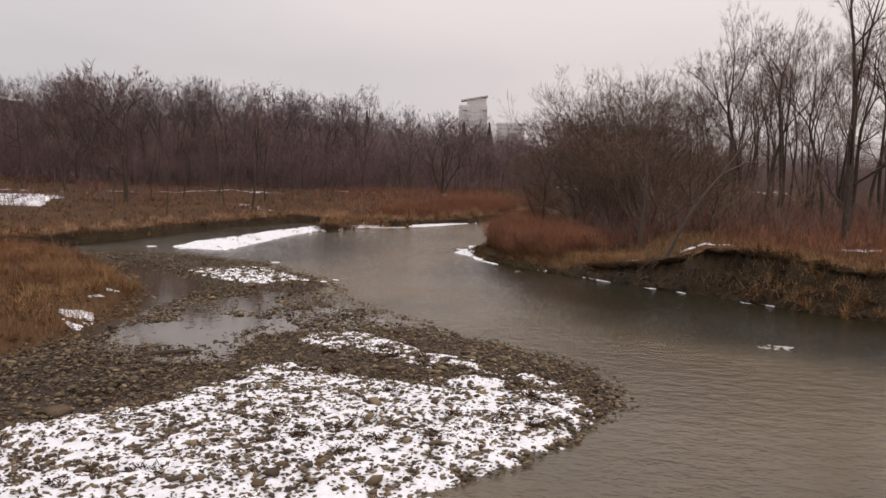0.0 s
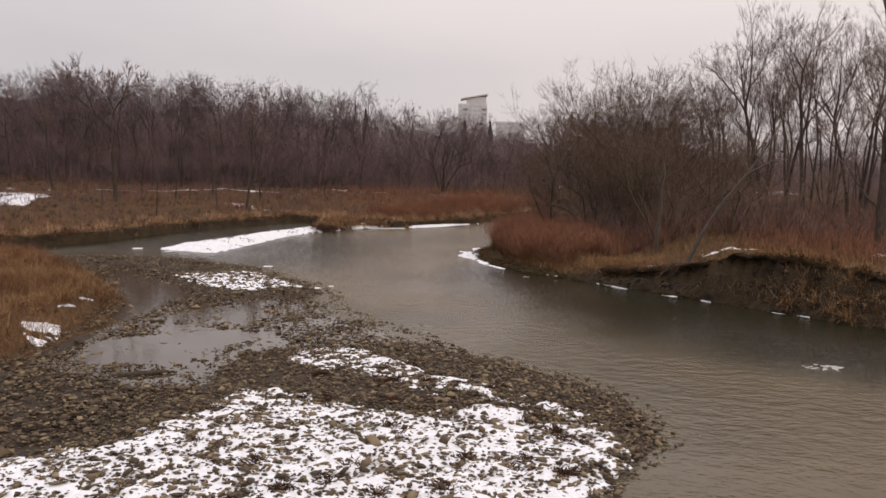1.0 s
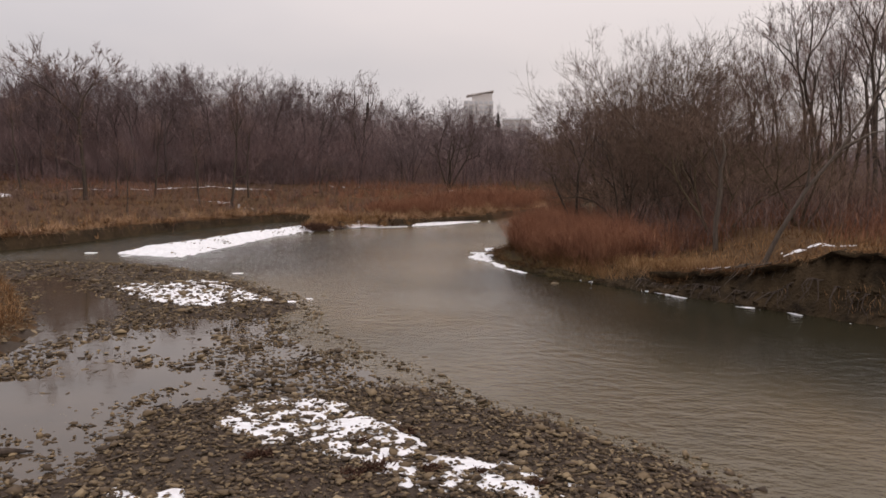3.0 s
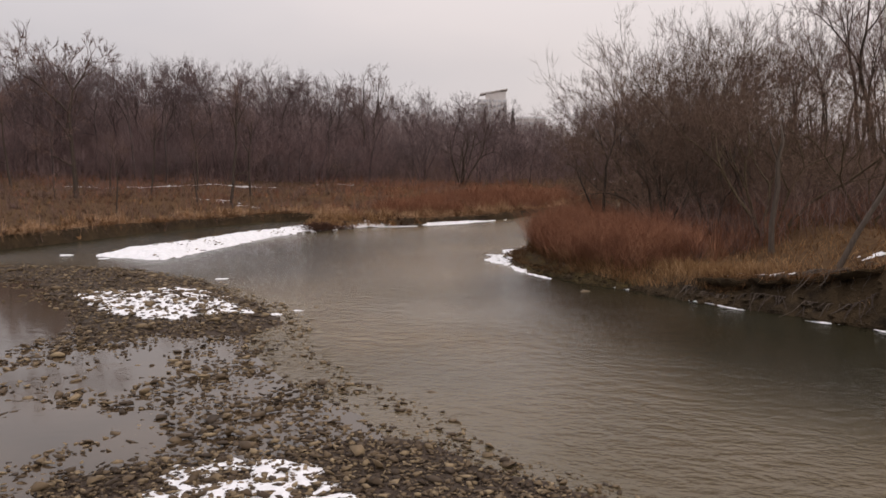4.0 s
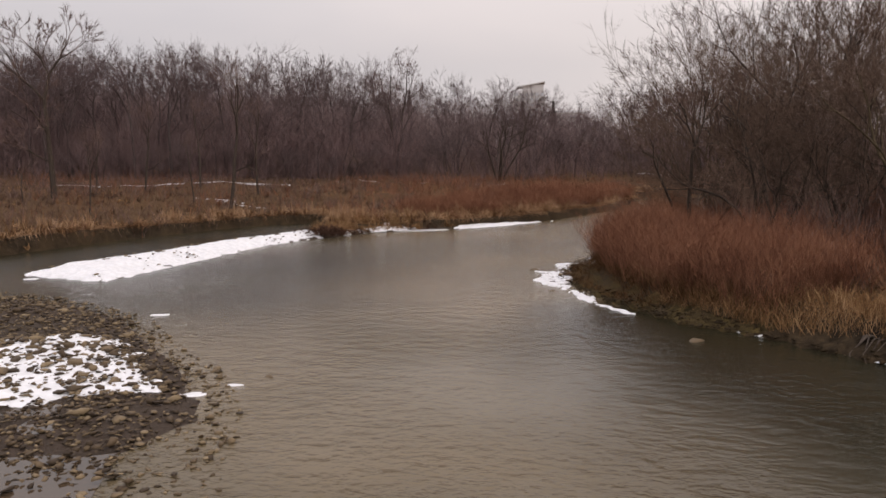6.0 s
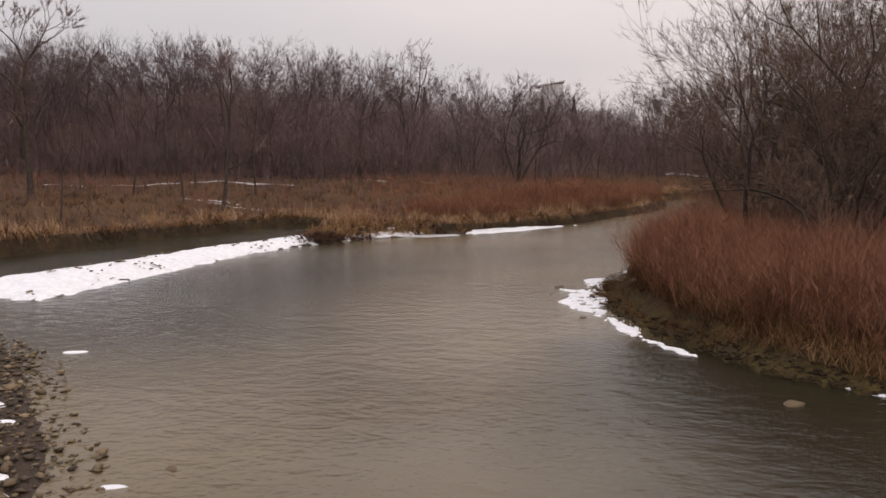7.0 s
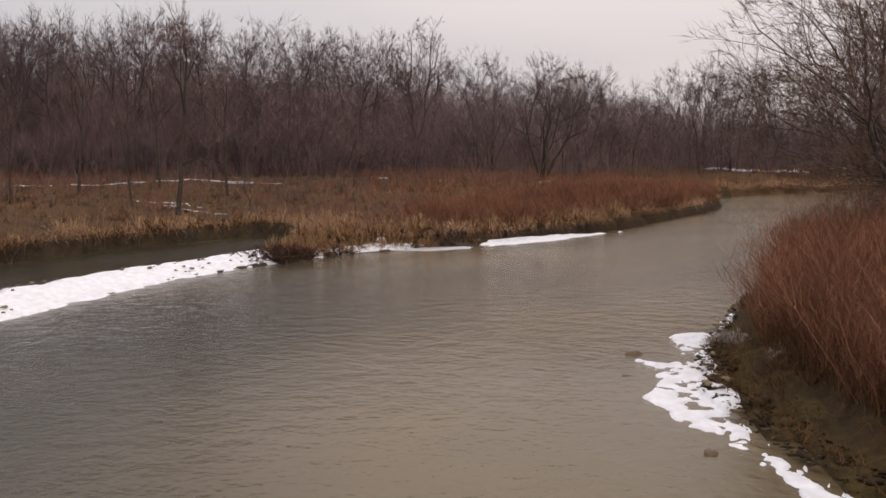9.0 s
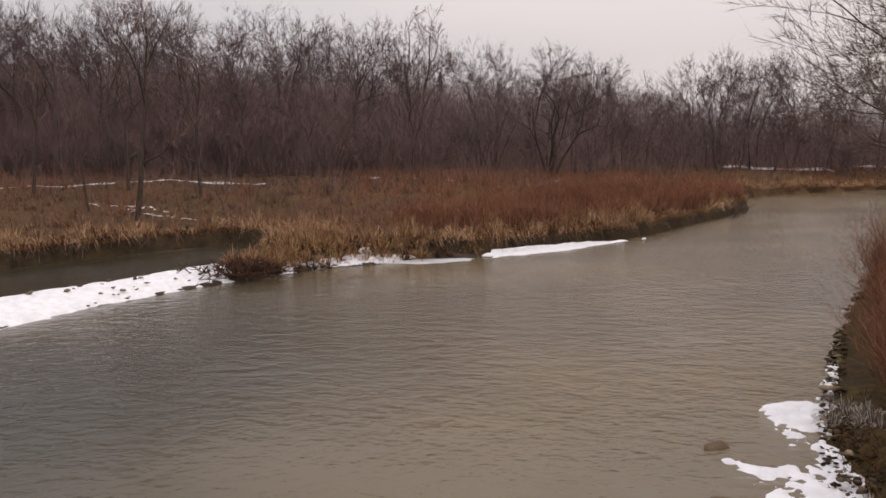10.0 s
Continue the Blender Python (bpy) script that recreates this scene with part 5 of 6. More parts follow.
# young growth inside the woods, and the wooded slope far behind it
def merged_woods(name, spots_, spec, mat, label, seed, variants=5):
    """Many small or distant trees that nobody could count, as one mesh."""
    r_ = np.random.default_rng(seed)
    models = []
    for k in range(variants):
        v_all, t_all, base_ = [], [], 0
        for v, faces in tree_parts(*grow(seed=seed * 10 + k, **spec), 2, k):
            for f in faces:
                t_all.append((f if f.shape[1] == 3 else np.concatenate([f[:, :3], f[:, [0, 2, 3]]])) + base_)
            v_all.append(v)
            base_ += len(v)
        models.append((np.concatenate(v_all), np.concatenate(t_all)))
    V, T, base_ = [], [], 0
    for i, (px, py, tall) in enumerate(spots_):
        co, tri = models[i % variants]
        s, a = tall / co[:, 2].max(), r_.uniform(0, 6.28)
        c, d = math.cos(a) * s, math.sin(a) * s
        V.append(np.stack([co[:, 0] * c - co[:, 1] * d + px, co[:, 0] * d + co[:, 1] * c + py, co[:, 2] * s + gz(px, py)], -1))
        T.append(tri + base_)
        base_ += len(co)
    return tagged(new(name, mesh_np(name, np.concatenate(V), [np.concatenate(T)], [mat])), label, "woods", kind="stuff")


rng = np.random.default_rng(44)
BUSHY = dict(height=8, radius=0.07, bole=0.10, stems=3, stem_spread=0.35, gens=5, ratio=0.82, angle=26, up=0.10, crook=0.13, twig_r=0.016, twigs=3, shoots=0.3, third=0.1)
inner = []
for px in np.arange(-118, 62, 1.3):
    x_ = px + rng.uniform(-0.7, 0.7)
    inner.append((x_, wood_front(x_) + rng.uniform(0.5, 9), rng.uniform(3.5, 7.5)))
merged_woods("young_woods", inner, BUSHY, M_TWIG_DUSK, "dusky mass of young bare trees along the wood's edge", 46)
x, y = scatter([(-140, 112), (-75, 116), (-32, 124), (-14, 132), (-14, 152), (-140, 152)], 13000, None, 46)
thicket("wood_undergrowth", x, y, 8.0, M_TWIG_DUSK, "dusky mass of saplings at the wood's edge", 46, stem=0.03, forks=9, spread=0.9)
x, y = scatter([(-140, 116), (-75, 119), (-32, 128), (-6, 142), (6, 155), (18, 167), (130, 180), (130, 225), (-140, 225)], 24000, None, 43)
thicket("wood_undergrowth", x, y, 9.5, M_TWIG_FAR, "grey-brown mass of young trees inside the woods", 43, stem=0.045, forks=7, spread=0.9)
slope = []
for i in range(120):
    px, py = (rng.uniform(-150, 150), rng.uniform(178, 235)) if i < 95 else ((-1, 1)[i % 2] * rng.uniform(118, 200) + 10, rng.uniform(90, 180))
    top = 4.9 + (np.interp(px * 120 / (py - 27), *zip(*TOPS)) - 4.9) * (py - 27) / 120
    slope.append((px, py, max(9.0, top * rng.uniform(0.85, 0.97) - gz(px, py))))
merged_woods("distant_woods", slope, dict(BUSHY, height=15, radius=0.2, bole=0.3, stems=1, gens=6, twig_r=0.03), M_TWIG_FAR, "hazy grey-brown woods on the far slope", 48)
x, y = scatter([(-130, 108), (-75, 112), (-30, 121), (-5, 132), (4, 140), (16, 157), (30, 162), (130, 172), (130, 180), (20, 172), (-6, 144), (-30, 131), (-130, 120)], 12000, None, 40)
thicket("wood_undergrowth", x, y, 3.4, M_TWIG_DUSK, "grey-brown tangle of undergrowth in the woods", 40, stem=0.03, forks=5, spread=0.9)
x, y = scatter([(10, 62), (14, 53), (22, 50), (40, 44), (60, 44), (60, 95), (24, 98), (12, 84)], 7000, clumps(0.2, 99, 0.35), 42)
thicket("wood_undergrowth", x, y, 2.4, M_TWIG, "olive-brown tangle of brush below the willows", 42, stem=0.02, forks=7, spread=0.8)
brush_spots = [(px, py, rng.uniform(3.0, 5.5)) for px, py in zip(*scatter([(9, 68), (12, 59), (16, 55), (24, 54), (26, 84), (12, 86)], 80, None, 45))]
merged_woods("willow_brush", brush_spots, dict(BUSHY, height=5, radius=0.05, stems=4, stem_spread=0.55, twig_r=0.007, crook=0.18), M_TWIG_OLIVE, "brown mass of willow brush on the point", 45)


# ---------- spruces among the bare trees ----------
def spruce_mesh(seed, height):
    r_ = np.random.default_rng(seed)
    br = []
    for i in range(260):
        s = r_.random() ** 0.7
        z = height * (0.08 + 0.92 * s)
        ln = height * 0.22 * (1.03 - s) * r_.uniform(0.7, 1.15)
        a = r_.uniform(0, 2 * math.pi)
        p = np.array([0, 0, z])
        q = p + np.array([math.cos(a) * ln, math.sin(a) * ln, -0.25 * ln])
        br.append(([p, p + (q - p) * 0.5 + np.array([0, 0, 0.08 * ln]), q], [0.22, 0.26, 0.02], 4))
    return br


spruce = new("spruce_tree")
tagged(spruce, "dark narrow spruce among the bare trees", "tree", "spruces")
part("trunk", tubes_mesh("trunk", [([np.array([0, 0, -0.4]), np.array([0, 0, 6.0]), np.array([0, 0, 12.0])], [0.2, 0.14, 0.02], 7)], M_BARK), spruce)
part("crown", tubes_mesh("crown", spruce_mesh(3, 12), M_SPRUCE), spruce)
spruce.matrix_basis = pose(8.5, 215, float(ground_z(np.array([8.5]), np.array([215.0]))[0])) @ Matrix.Scale(1.0, 4)
for px, py, s in ((2, 222, 0.95), (-22, 205, 0.9), (26, 235, 0.85)):
    copy_at(spruce, px, py, px * 17 % 360, s)


# ---------- two old trunks on the bank ----------
def trunk_thing(name, label, pts, rad, mat, extra=(), category="dead tree"):
    root = new(name)
    tagged(root, label, category)
    o = np.array(pts[0])
    root.matrix_basis = pose(*pts[0])
    part("trunk", tubes_mesh("trunk", [([np.array(p) - o for p in pts], rad, 9)], mat), root)
    for k, (q, r_) in enumerate(extra):
        part("branch", tubes_mesh("branch", [([np.array(p) - o for p in q], r_, 5)], mat), root)
    return root


z0 = gz(13.2, 54.0)
trunk_thing("broken_dead_tree", "pale broken trunk stripped of bark, standing on the bank",
            [(13.2, 54.0, z0 - .3), (13.15, 54.0, z0 + 1.2), (13.35, 54.0, z0 + 2.8), (13.3, 54.0, z0 + 4.0), (13.5, 54.0, z0 + 4.8), (13.3, 54.0, z0 + 5.9)],
            [0.14, 0.12, 0.11, 0.09, 0.07, 0.03], M_PALE, [([(13.3, 54.0, z0 + 4.0), (12.9, 53.8, z0 + 4.8), (12.8, 53.7, z0 + 5.6)], [0.06, 0.04, 0.01])])
z0 = gz(13.4, 47.9)
trunk_thing("leaning_dead_tree", "grey leaning trunk slanting up from the bank edge",
            [(13.2, 47.7, z0 - .3), (13.9, 47.6, z0 + 1.3), (14.9, 47.4, z0 + 3.2), (16.3, 47.7, z0 + 4.8), (17.6, 48.0, z0 + 6.6), (18.5, 48.2, z0 + 8.4)],
            [0.11, 0.10, 0.085, 0.065, 0.045, 0.012], M_PALE, [([(16.3, 47.7, z0 + 4.8), (17.6, 47.7, z0 + 5.5), (19.0, 47.9, z0 + 5.7)], [0.08, 0.05, 0.01]),
                                                         ([(14.9, 47.4, z0 + 3.2), (14.9, 47.2, z0 + 4.6), (15.2, 47.0, z0 + 6.0)], [0.07, 0.04, 0.01])])

# grass overhanging the eroded face
rng = np.random.default_rng(23)
EDGE = [(9.2, 50.6), (10.9, 48.9), (12.6, 47.2), (14.0, 45.7), (15.6, 43.9), (17.2, 42.0), (18.4, 40.4), (19.4, 38.9), (21.3, 37.3), (24.5, 34.8), (28.9, 31.3), (34, 28.4)]
fine_edge = []
for (ax_, ay_), (bx_, by_) in zip(EDGE, EDGE[1:]):
    for k in range(4):
        fine_edge.append((ax_ + (bx_ - ax_) * k / 4, ay_ + (by_ - ay_) * k / 4))
row_b, row_f, row_u = [], [], []
for (ax_, ay_), (bx_, by_) in zip(EDGE, EDGE[1:]):
    d = math.hypot(bx_ - ax_, by_ - ay_)
    for k in range(int(d / 0.22)):
        s = k * 0.22 / d
        px, py = ax_ + (bx_ - ax_) * s, ay_ + (by_ - ay_) * s
        nx_, ny_ = -(by_ - ay_) / d, (bx_ - ax_) / d
        out_ = -0.15 + 0.9 * fbm(np.array([px]), np.array([py]), 0.9, 14)[0] ** 1.5 + rng.uniform(0, 0.12)
        zt = gz(px + nx_ * 0.7, py + ny_ * 0.7)
        row_b.append((px + nx_ * 0.7, py + ny_ * 0.7, zt - 0.02))
        row_f.append((px - nx_ * out_, py - ny_ * out_, zt - 0.10 + rng.normal(0, 0.06)))
        row_u.append((px + nx_ * 0.1, py + ny_ * 0.1, zt - 0.32 + rng.normal(0, 0.04)))
m = len(row_b)
j = np.arange(m - 1)
tagged(new("bank_lip", mesh_np("bank_lip", np.array(row_b + row_f + row_u), [np.concatenate([np.stack([j, j + 1, m + j + 1, m + j], -1), np.stack([m + j, m + j + 1, 2 * m + j + 1, 2 * m + j], -1)])], [M_SOIL])),
       "ragged lip of turf overhanging the eroded bank", "turf", kind="structure")
hanging([(px, py) for px, py in EDGE], 1, 190, 0.55, 0.018, M_BROWN, "brown grass hanging over the eroded bank edge", 33, scatter_=0.3)
hanging([(px, py) for px, py in EDGE], 1, 60, 0.45, 0.02, M_TAN, "tan grass hanging over the eroded bank edge", 34, scatter_=0.3)

# roots hanging from the undercut bank
rng = np.random.default_rng(17)
shore = [p for p in RIGHT_BANK if 8 < p[0] < 17]
for i in range(90):
    s = rng.uniform(0, len(shore) - 1.001)
    j = int(s)
    ax_, ay_ = (shore[j][0] + (shore[j + 1][0] - shore[j][0]) * (s - j), shore[j][1] + (shore[j + 1][1] - shore[j][1]) * (s - j))
    top = np.array([ax_ + 0.55, ay_ + 0.45, gz(ax_ + 0.8, ay_ + 0.7) - 0.05])
    pts = [top + np.array([0.5, 0.4, -0.05])]
    pts.append(top)
    for k in range(3):
        pts.append(pts[-1] + np.array([rng.normal(-0.16, 0.16), rng.normal(-0.13, 0.16), -rng.uniform(0.15, 0.5)]))
    r0 = rng.uniform(0.015, 0.045)
    ob = new("root", tubes_mesh("root", [(pts, np.linspace(r0, r0 * 0.2, 5), 5)], M_PALE if rng.random() < 0.35 else M_BARK))
    tagged(ob, "bare tree root hanging from the undercut bank", "root", "bank roots")

# driftwood plank in the shallow pool, dark bush at the tip of the shore
ob = new("driftwood_log", tubes_mesh("driftwood_log", [([(-9.6, 27.6, 0.02), (-8.9, 27.72, 0.05), (-8.2, 28.0, 0.06), (-7.7, 28.1, 0.05)], [0.06, 0.09, 0.08, 0.04], 6)], M_BARK))
tagged(ob, "flat grey driftwood log lying in the shallow pool", "log")
brush = new("brush_pile")
tagged(brush, "dark tangle of drifted brush on the snowy spit", "brush")
br = []
for i in range(420):
    a, e = rng.uniform(0, 2 * math.pi), rng.uniform(-0.3, 0.9)
    p = np.array([rng.normal(0, 0.75), rng.normal(0, 0.5), rng.uniform(0.05, 0.4)])
    d = np.array([math.cos(a) * math.cos(e), math.sin(a) * math.cos(e), math.sin(e)])
    ln = rng.uniform(0.35, 1.0)
    br.append(([p, p + d * ln * .5 + rng.normal(0, .04, 3), p + d * ln], [0.02, 0.015, 0.004], 3))
part("tangle", tubes_mesh("tangle", br, M_WEED), brush)
brush.matrix_basis = pose(-12.2, 82.6, max(gz(-12.2, 82.6), 0.02))


# ---------- buildings beyond the woods ----------
def tower(px, py, ground, w, d, h, floors, bays):
    root = new("apartment_tower")
    tagged(root, "pale concrete apartment tower with a slanted roof, hazy beyond the woods", "building")
    bm = bmesh.new()
    box(bm, (-w / 2, -d / 2, -3), (w / 2, d / 2, h))
    part("wall", bm_mesh("wall", bm, M_CONCRETE), root)
    bm = bmesh.new()
    box(bm, (-w * 0.22, -d / 2 + 1, h), (w / 2 - 0.6, d / 2 - 1, h + 4.2))
    ph = part("penthouse", bm_mesh("penthouse", bm, M_CONCRETE), root)
    bm = bmesh.new()
    v = [bm.verts.new(c) for c in ((-w * .42, -d / 2, h + 2.6), (w / 2 + .3, -d / 2, h + 5.4), (w / 2 + .3, d / 2, h + 5.4), (-w * .42, d / 2, h + 2.6),
                                   (-w * .42, -d / 2, h + 3.2), (w / 2 + .3, -d / 2, h + 6.0), (w / 2 + .3, d / 2, h + 6.0), (-w * .42, d / 2, h + 3.2))]
    for f in ((3, 2, 1, 0), (4, 5, 6, 7), (0, 1, 5, 4), (1, 2, 6, 5), (2, 3, 7, 6), (3, 0, 4, 7)):
        bm.faces.new([v[i] for i in f])
    part("roof", bm_mesh("roof", bm, M_CONCRETE), root)
    bm = bmesh.new()
    fh = h / floors
    bw = w / bays
    box(bm, (-bw * 0.36, -d / 2 - 0.12, -fh * 0.28), (bw * 0.36, -d / 2 + 0.1, fh * 0.28))
    pane = bm_mesh("window", bm, M_PANE)
    bm = bmesh.new()
    box(bm, (-bw * 0.45, -d / 2 - 1.5, -0.5), (bw * 0.45, -d / 2, 0.35))
    slab = bm_mesh("balcony", bm, M_CONCRETE)
    for f in range(floors):
        for c in range(bays):
            q = part("window", pane, root)
            q.location = (-w / 2 + bw * (c + .5), 0, fh * (f + .55))
            if c in (1, bays - 1):
                q = part("balcony", slab, root)
                q.location = (-w / 2 + bw * (c + .5), 0, fh * (f + .08))
    root.matrix_basis = pose(px, py, ground)
    return root


tower(8.0, 505, 8, 17, 14, 35, 13, 6)
low = new("low_block")
tagged(low, "low pale flat-roofed building beyond the woods", "building")
bm = bmesh.new()
box(bm, (-9, -6, -2), (9, 6, 27))
part("wall", bm_mesh("wall", bm, M_CONCRETE), low)
bm = bmesh.new()
box(bm, (-9.5, -6.5, 27), (9.5, 6.5, 28))
part("roof", bm_mesh("roof", bm, M_ROOF), low)
bm = bmesh.new()
box(bm, (-1.2, -6.1, -0.9), (1.2, -5.9, 0.9))
pane = bm_mesh("window", bm, M_PANE)
for f in range(7):
    for c in range(5):
        q = part("window", pane, low)
        q.location = (-7 + c * 3.5, 0, 3 + f * 3.5)
low.matrix_basis = pose(34, 560, 8)

hall = new("glass_hall")
tagged(hall, "dark glazed hall with a white overhanging roof on the wooded slope", "building")
bm = bmesh.new()
box(bm, (-14, -8, -12), (13, 8, 4.4))
part("wall", bm_mesh("wall", bm, M_GLASS), hall)
bm = bmesh.new()
box(bm, (-16, -10, 4.4), (15, 10, 4.9))
part("roof", bm_mesh("roof", bm, M_ROOF), hall)
bm = bmesh.new()
box(bm, (-0.12, -8.15, -4), (0.12, -7.9, 4.4))
post = bm_mesh("mullion", bm, M_CONCRETE)
for c in range(10):
    q = part("mullion", post, hall)
    q.location = (-13 + c * 2.85, 0, 0)
hall.matrix_basis = pose(-106, 168, 14.5)

# ---------- stones ----------
bm = bmesh.new()
bmesh.ops.create_icosphere(bm, subdivisions=1, radius=1)
bm.verts.ensure_lookup_table()
ICO_V = np.array([v.co[:] for v in bm.verts])
ICO_F = np.array([[v.index for v in f.verts] for f in bm.faces])
bm.free()


def stone_field(name, x, y, size, label, seed, sink=0.25, parent=None, mat=None, raise_=0.0):
    """Angular flattened stones as one mesh."""
    r_ = np.random.default_rng(seed)
    n_ = len(x)
    size = size * (1.05 if name == "gravel" else 1.0)
    z = ground_z(x, y) + raise_
    shape = ICO_V[None] * r_.uniform(0.35, 1.5, (n_, len(ICO_V), 1))
    shape = shape * np.stack([size * r_.uniform(0.7, 1.35, n_), size * r_.uniform(0.5, 0.9, n_), size * r_.uniform(0.2, 0.46, n_)], -1)[:, None]
    a, t = r_.uniform(0, 2 * np.pi, n_), r_.normal(0, 0.25, n_)
    ct, st = np.cos(t)[:, None], np.sin(t)[:, None]
    sy_, sz_ = shape[..., 1] * ct - shape[..., 2] * st, shape[..., 1] * st + shape[..., 2] * ct
    ca, sa = np.cos(a)[:, None], np.sin(a)[:, None]
    v = np.stack([shape[..., 0] * ca - sy_ * sa + x[:, None], shape[..., 0] * sa + sy_ * ca + y[:, None], sz_ + (z + size * (0.75 - sink) * 0.6 + 0.012)[:, None]], -1)
    f = (np.arange(n_)[:, None, None] * len(ICO_V) + ICO_F[None]).reshape(-1, 3)
    ob = new(name, mesh_np(name, v.reshape(-1, 3), [f], [mat or M_STONE]))
    if parent:
        ob.parent = parent
    return tagged(ob, label, "stones" if not parent else "", kind="stuff")


NEAR_BAR = [(-14, 12), (-1, 13.5), (0.8, 15.6), (2.6, 17.4), (4.3, 19.2), (6.5, 22.5), (6.3, 26.6), (4.6, 29.2), (2.6, 31.4), (1.0, 32.4), (0.0, 35), (-2.3, 37.6),
            (-4.2, 41.4), (-5.4, 47), (-8.1, 51), (-10.9, 55.3), (-15, 58), (-19.5, 59.7), (-26, 59.6), (-30, 58.5), (-24.6, 55), (-18, 45), (-15, 40), (-14, 36), (-13.6, 30), (-14.6, 25)]


def on_bar(x, y, r):
    z = ground_z(x, y)
    return r < 0.26 * smooth(z, -0.22, -0.04) + 1.2 * smooth(z, -0.06, 0.06) * smooth(fbm(x, y, 0.5, 90), 0.18, 0.6)


x, y = scatter(NEAR_BAR, 21000, on_bar, 60)
stone_field("gravel", x, y, np.random.default_rng(1).gamma(1.5, 0.018, len(x)) + 0.034, "wet brown cobbles covering the gravel bar", 60)
x, y = scatter(BIG_SNOW, 6200, lambda x, y, r: (y > 14) & (r < 0.35 + 0.9 * vnoise(x, y, 0.9, 95)), 65)
stone_field("gravel", x, y, np.random.default_rng(6).gamma(1.4, 0.014, len(x)) + 0.032, "dark stones poking through the thin snow", 65, raise_=0.045)
x, y = scatter([(-15.6, 49.3), (-14.4, 50.6), (-10.8, 51.3), (-9.3, 49.6), (-7.0, 46.6), (-7.9, 45.6), (-10.9, 45.0), (-12.9, 46.7)], 600, None, 66)
stone_field("gravel", x, y, np.random.default_rng(7).gamma(2.0, 0.02, len(x)) + 0.055, "dark stones poking through the snow patch", 66, raise_=0.035)
x, y = scatter(CREST, 1000, None, 73)
stone_field("gravel", x, y, np.random.default_rng(11).gamma(1.4, 0.014, len(x)) + 0.032, "dark stones poking through the crest snow", 73, raise_=0.035)
x, y = scatter([(-11, 15), (0.5, 15.8), (3.9, 19.6), (6.2, 23.2), (5.6, 27), (2.2, 31), (-3, 34), (-8, 33), (-7, 26), (-8, 21)], 6000, lambda x, y, r: ground_z(x, y) > 0.0, 74)
stone_field("gravel", x, y, np.random.default_rng(12).gamma(1.6, 0.016, len(x)) + 0.028, "brown stones strewn over the near gravel bar", 74)
x, y = scatter([(-12, 15), (0.5, 15.4), (3.9, 19.2), (6.4, 23.2), (5.8, 27), (2.2, 31.6), (-2, 36), (-5, 40), (-9, 36), (-8, 21)], 9000, on_bar, 76)
stone_field("gravel", x, y, np.random.default_rng(14).uniform(0.02, 0.045, len(x)), "fine brown gravel between the cobbles", 76)
x, y = scatter(NEAR_BAR, 4500, on_bar, 61)
stone_field("gravel", x, y, np.random.default_rng(2).uniform(0.025, 0.06, len(x)), "small brown pebbles between the cobbles", 61)
x, y = scatter([(3.2, 55.5), (2.2, 59.0), (0.9, 63), (0.7, 67), (2, 71), (4.4, 75), (5.4, 75), (3.4, 69), (2.6, 64), (3.4, 60.5), (5.2, 56), (7.4, 53), (6.8, 52.8), (4.6, 54.6)], 3400, None, 62)
stone_field("gravel", x, y, np.random.default_rng(3).gamma(1.6, 0.014, len(x)) + 0.02, "small dark stones along the icy shore", 62, mat=M_SOIL)
x, y = scatter(SPIT, 420, lambda x, y, r: (inside(SPIT, x, y) > 0.5) & (vnoise(x, y, 0.5, 64) > 0.45), 63)
stone_field("gravel", x, y, np.random.default_rng(4).gamma(1.6, 0.02, len(x)) + 0.05, "dark stones poking out of the snowy spit", 63, raise_=0.08)
x, y = scatter([(-17, 16), (-10, 17), (-7.4, 23), (-6.3, 27), (-7, 31), (-6, 34), (-12.5, 34.5), (-13.4, 28), (-14.5, 23)], 2600, lambda x, y, r: r < 0.2 + 1.4 * smooth(fbm(x, y, 0.5, 97), 0.4, 0.65), 75)
stone_field("gravel", x, y, np.random.default_rng(13).gamma(1.5, 0.016, len(x)) + 0.036, "flat wet stones breaking the surface of the pool", 75, raise_=0.10)

# clods of turf and soil along the broken bank edge
k = np.random.default_rng(8)
pts = np.array(fine_edge)[k.integers(0, len(fine_edge), 110)] + k.normal(0, 0.28, (110, 2)) - 0.35
stone_field("bank_clods", pts[:, 0], pts[:, 1], k.uniform(0.06, 0.2, 110), "dark clods of turf and soil on the eroded bank", 67, mat=M_SOIL)
pts = np.array([p for p in RIGHT_BANK if 6 < p[0] < 30])
seg = k.integers(0, len(pts) - 1, 320)
t_ = k.random((320, 1))
pts = pts[seg] * (1 - t_) + pts[seg + 1] * t_ + k.normal(0.05, 0.16, (320, 2))
stone_field("bank_clods", pts[:, 0], pts[:, 1], k.uniform(0.04, 0.13, 320), "dark clods and stones along the foot of the bank", 68, mat=M_SOIL)
x, y = scatter([(-12.5, 22), (-8, 22), (-6.5, 27), (-5, 31), (-1.5, 33), (-4, 38), (-7, 44), (-9, 46), (-12.5, 42), (-12.5, 33)], 3000, lambda x, y, r: r < 0.25 + 1.3 * smooth(fbm(x, y, 0.45, 93), 0.42, 0.62), 69)
stone_field("gravel", x, y, np.random.default_rng(9).gamma(1.6, 0.018, len(x)) + 0.036, "wet stones standing in the shallow pool", 69, raise_=0.08)
x, y = scatter(SHORE_ICE, 700, None, 72)
stone_field("gravel", x, y, np.random.default_rng(10).gamma(1.5, 0.02, len(x)) + 0.03, "dark stones frozen into the icy shore", 72, raise_=0.07)

# tangle of roots under the leaning tree
rng = np.random.default_rng(29)
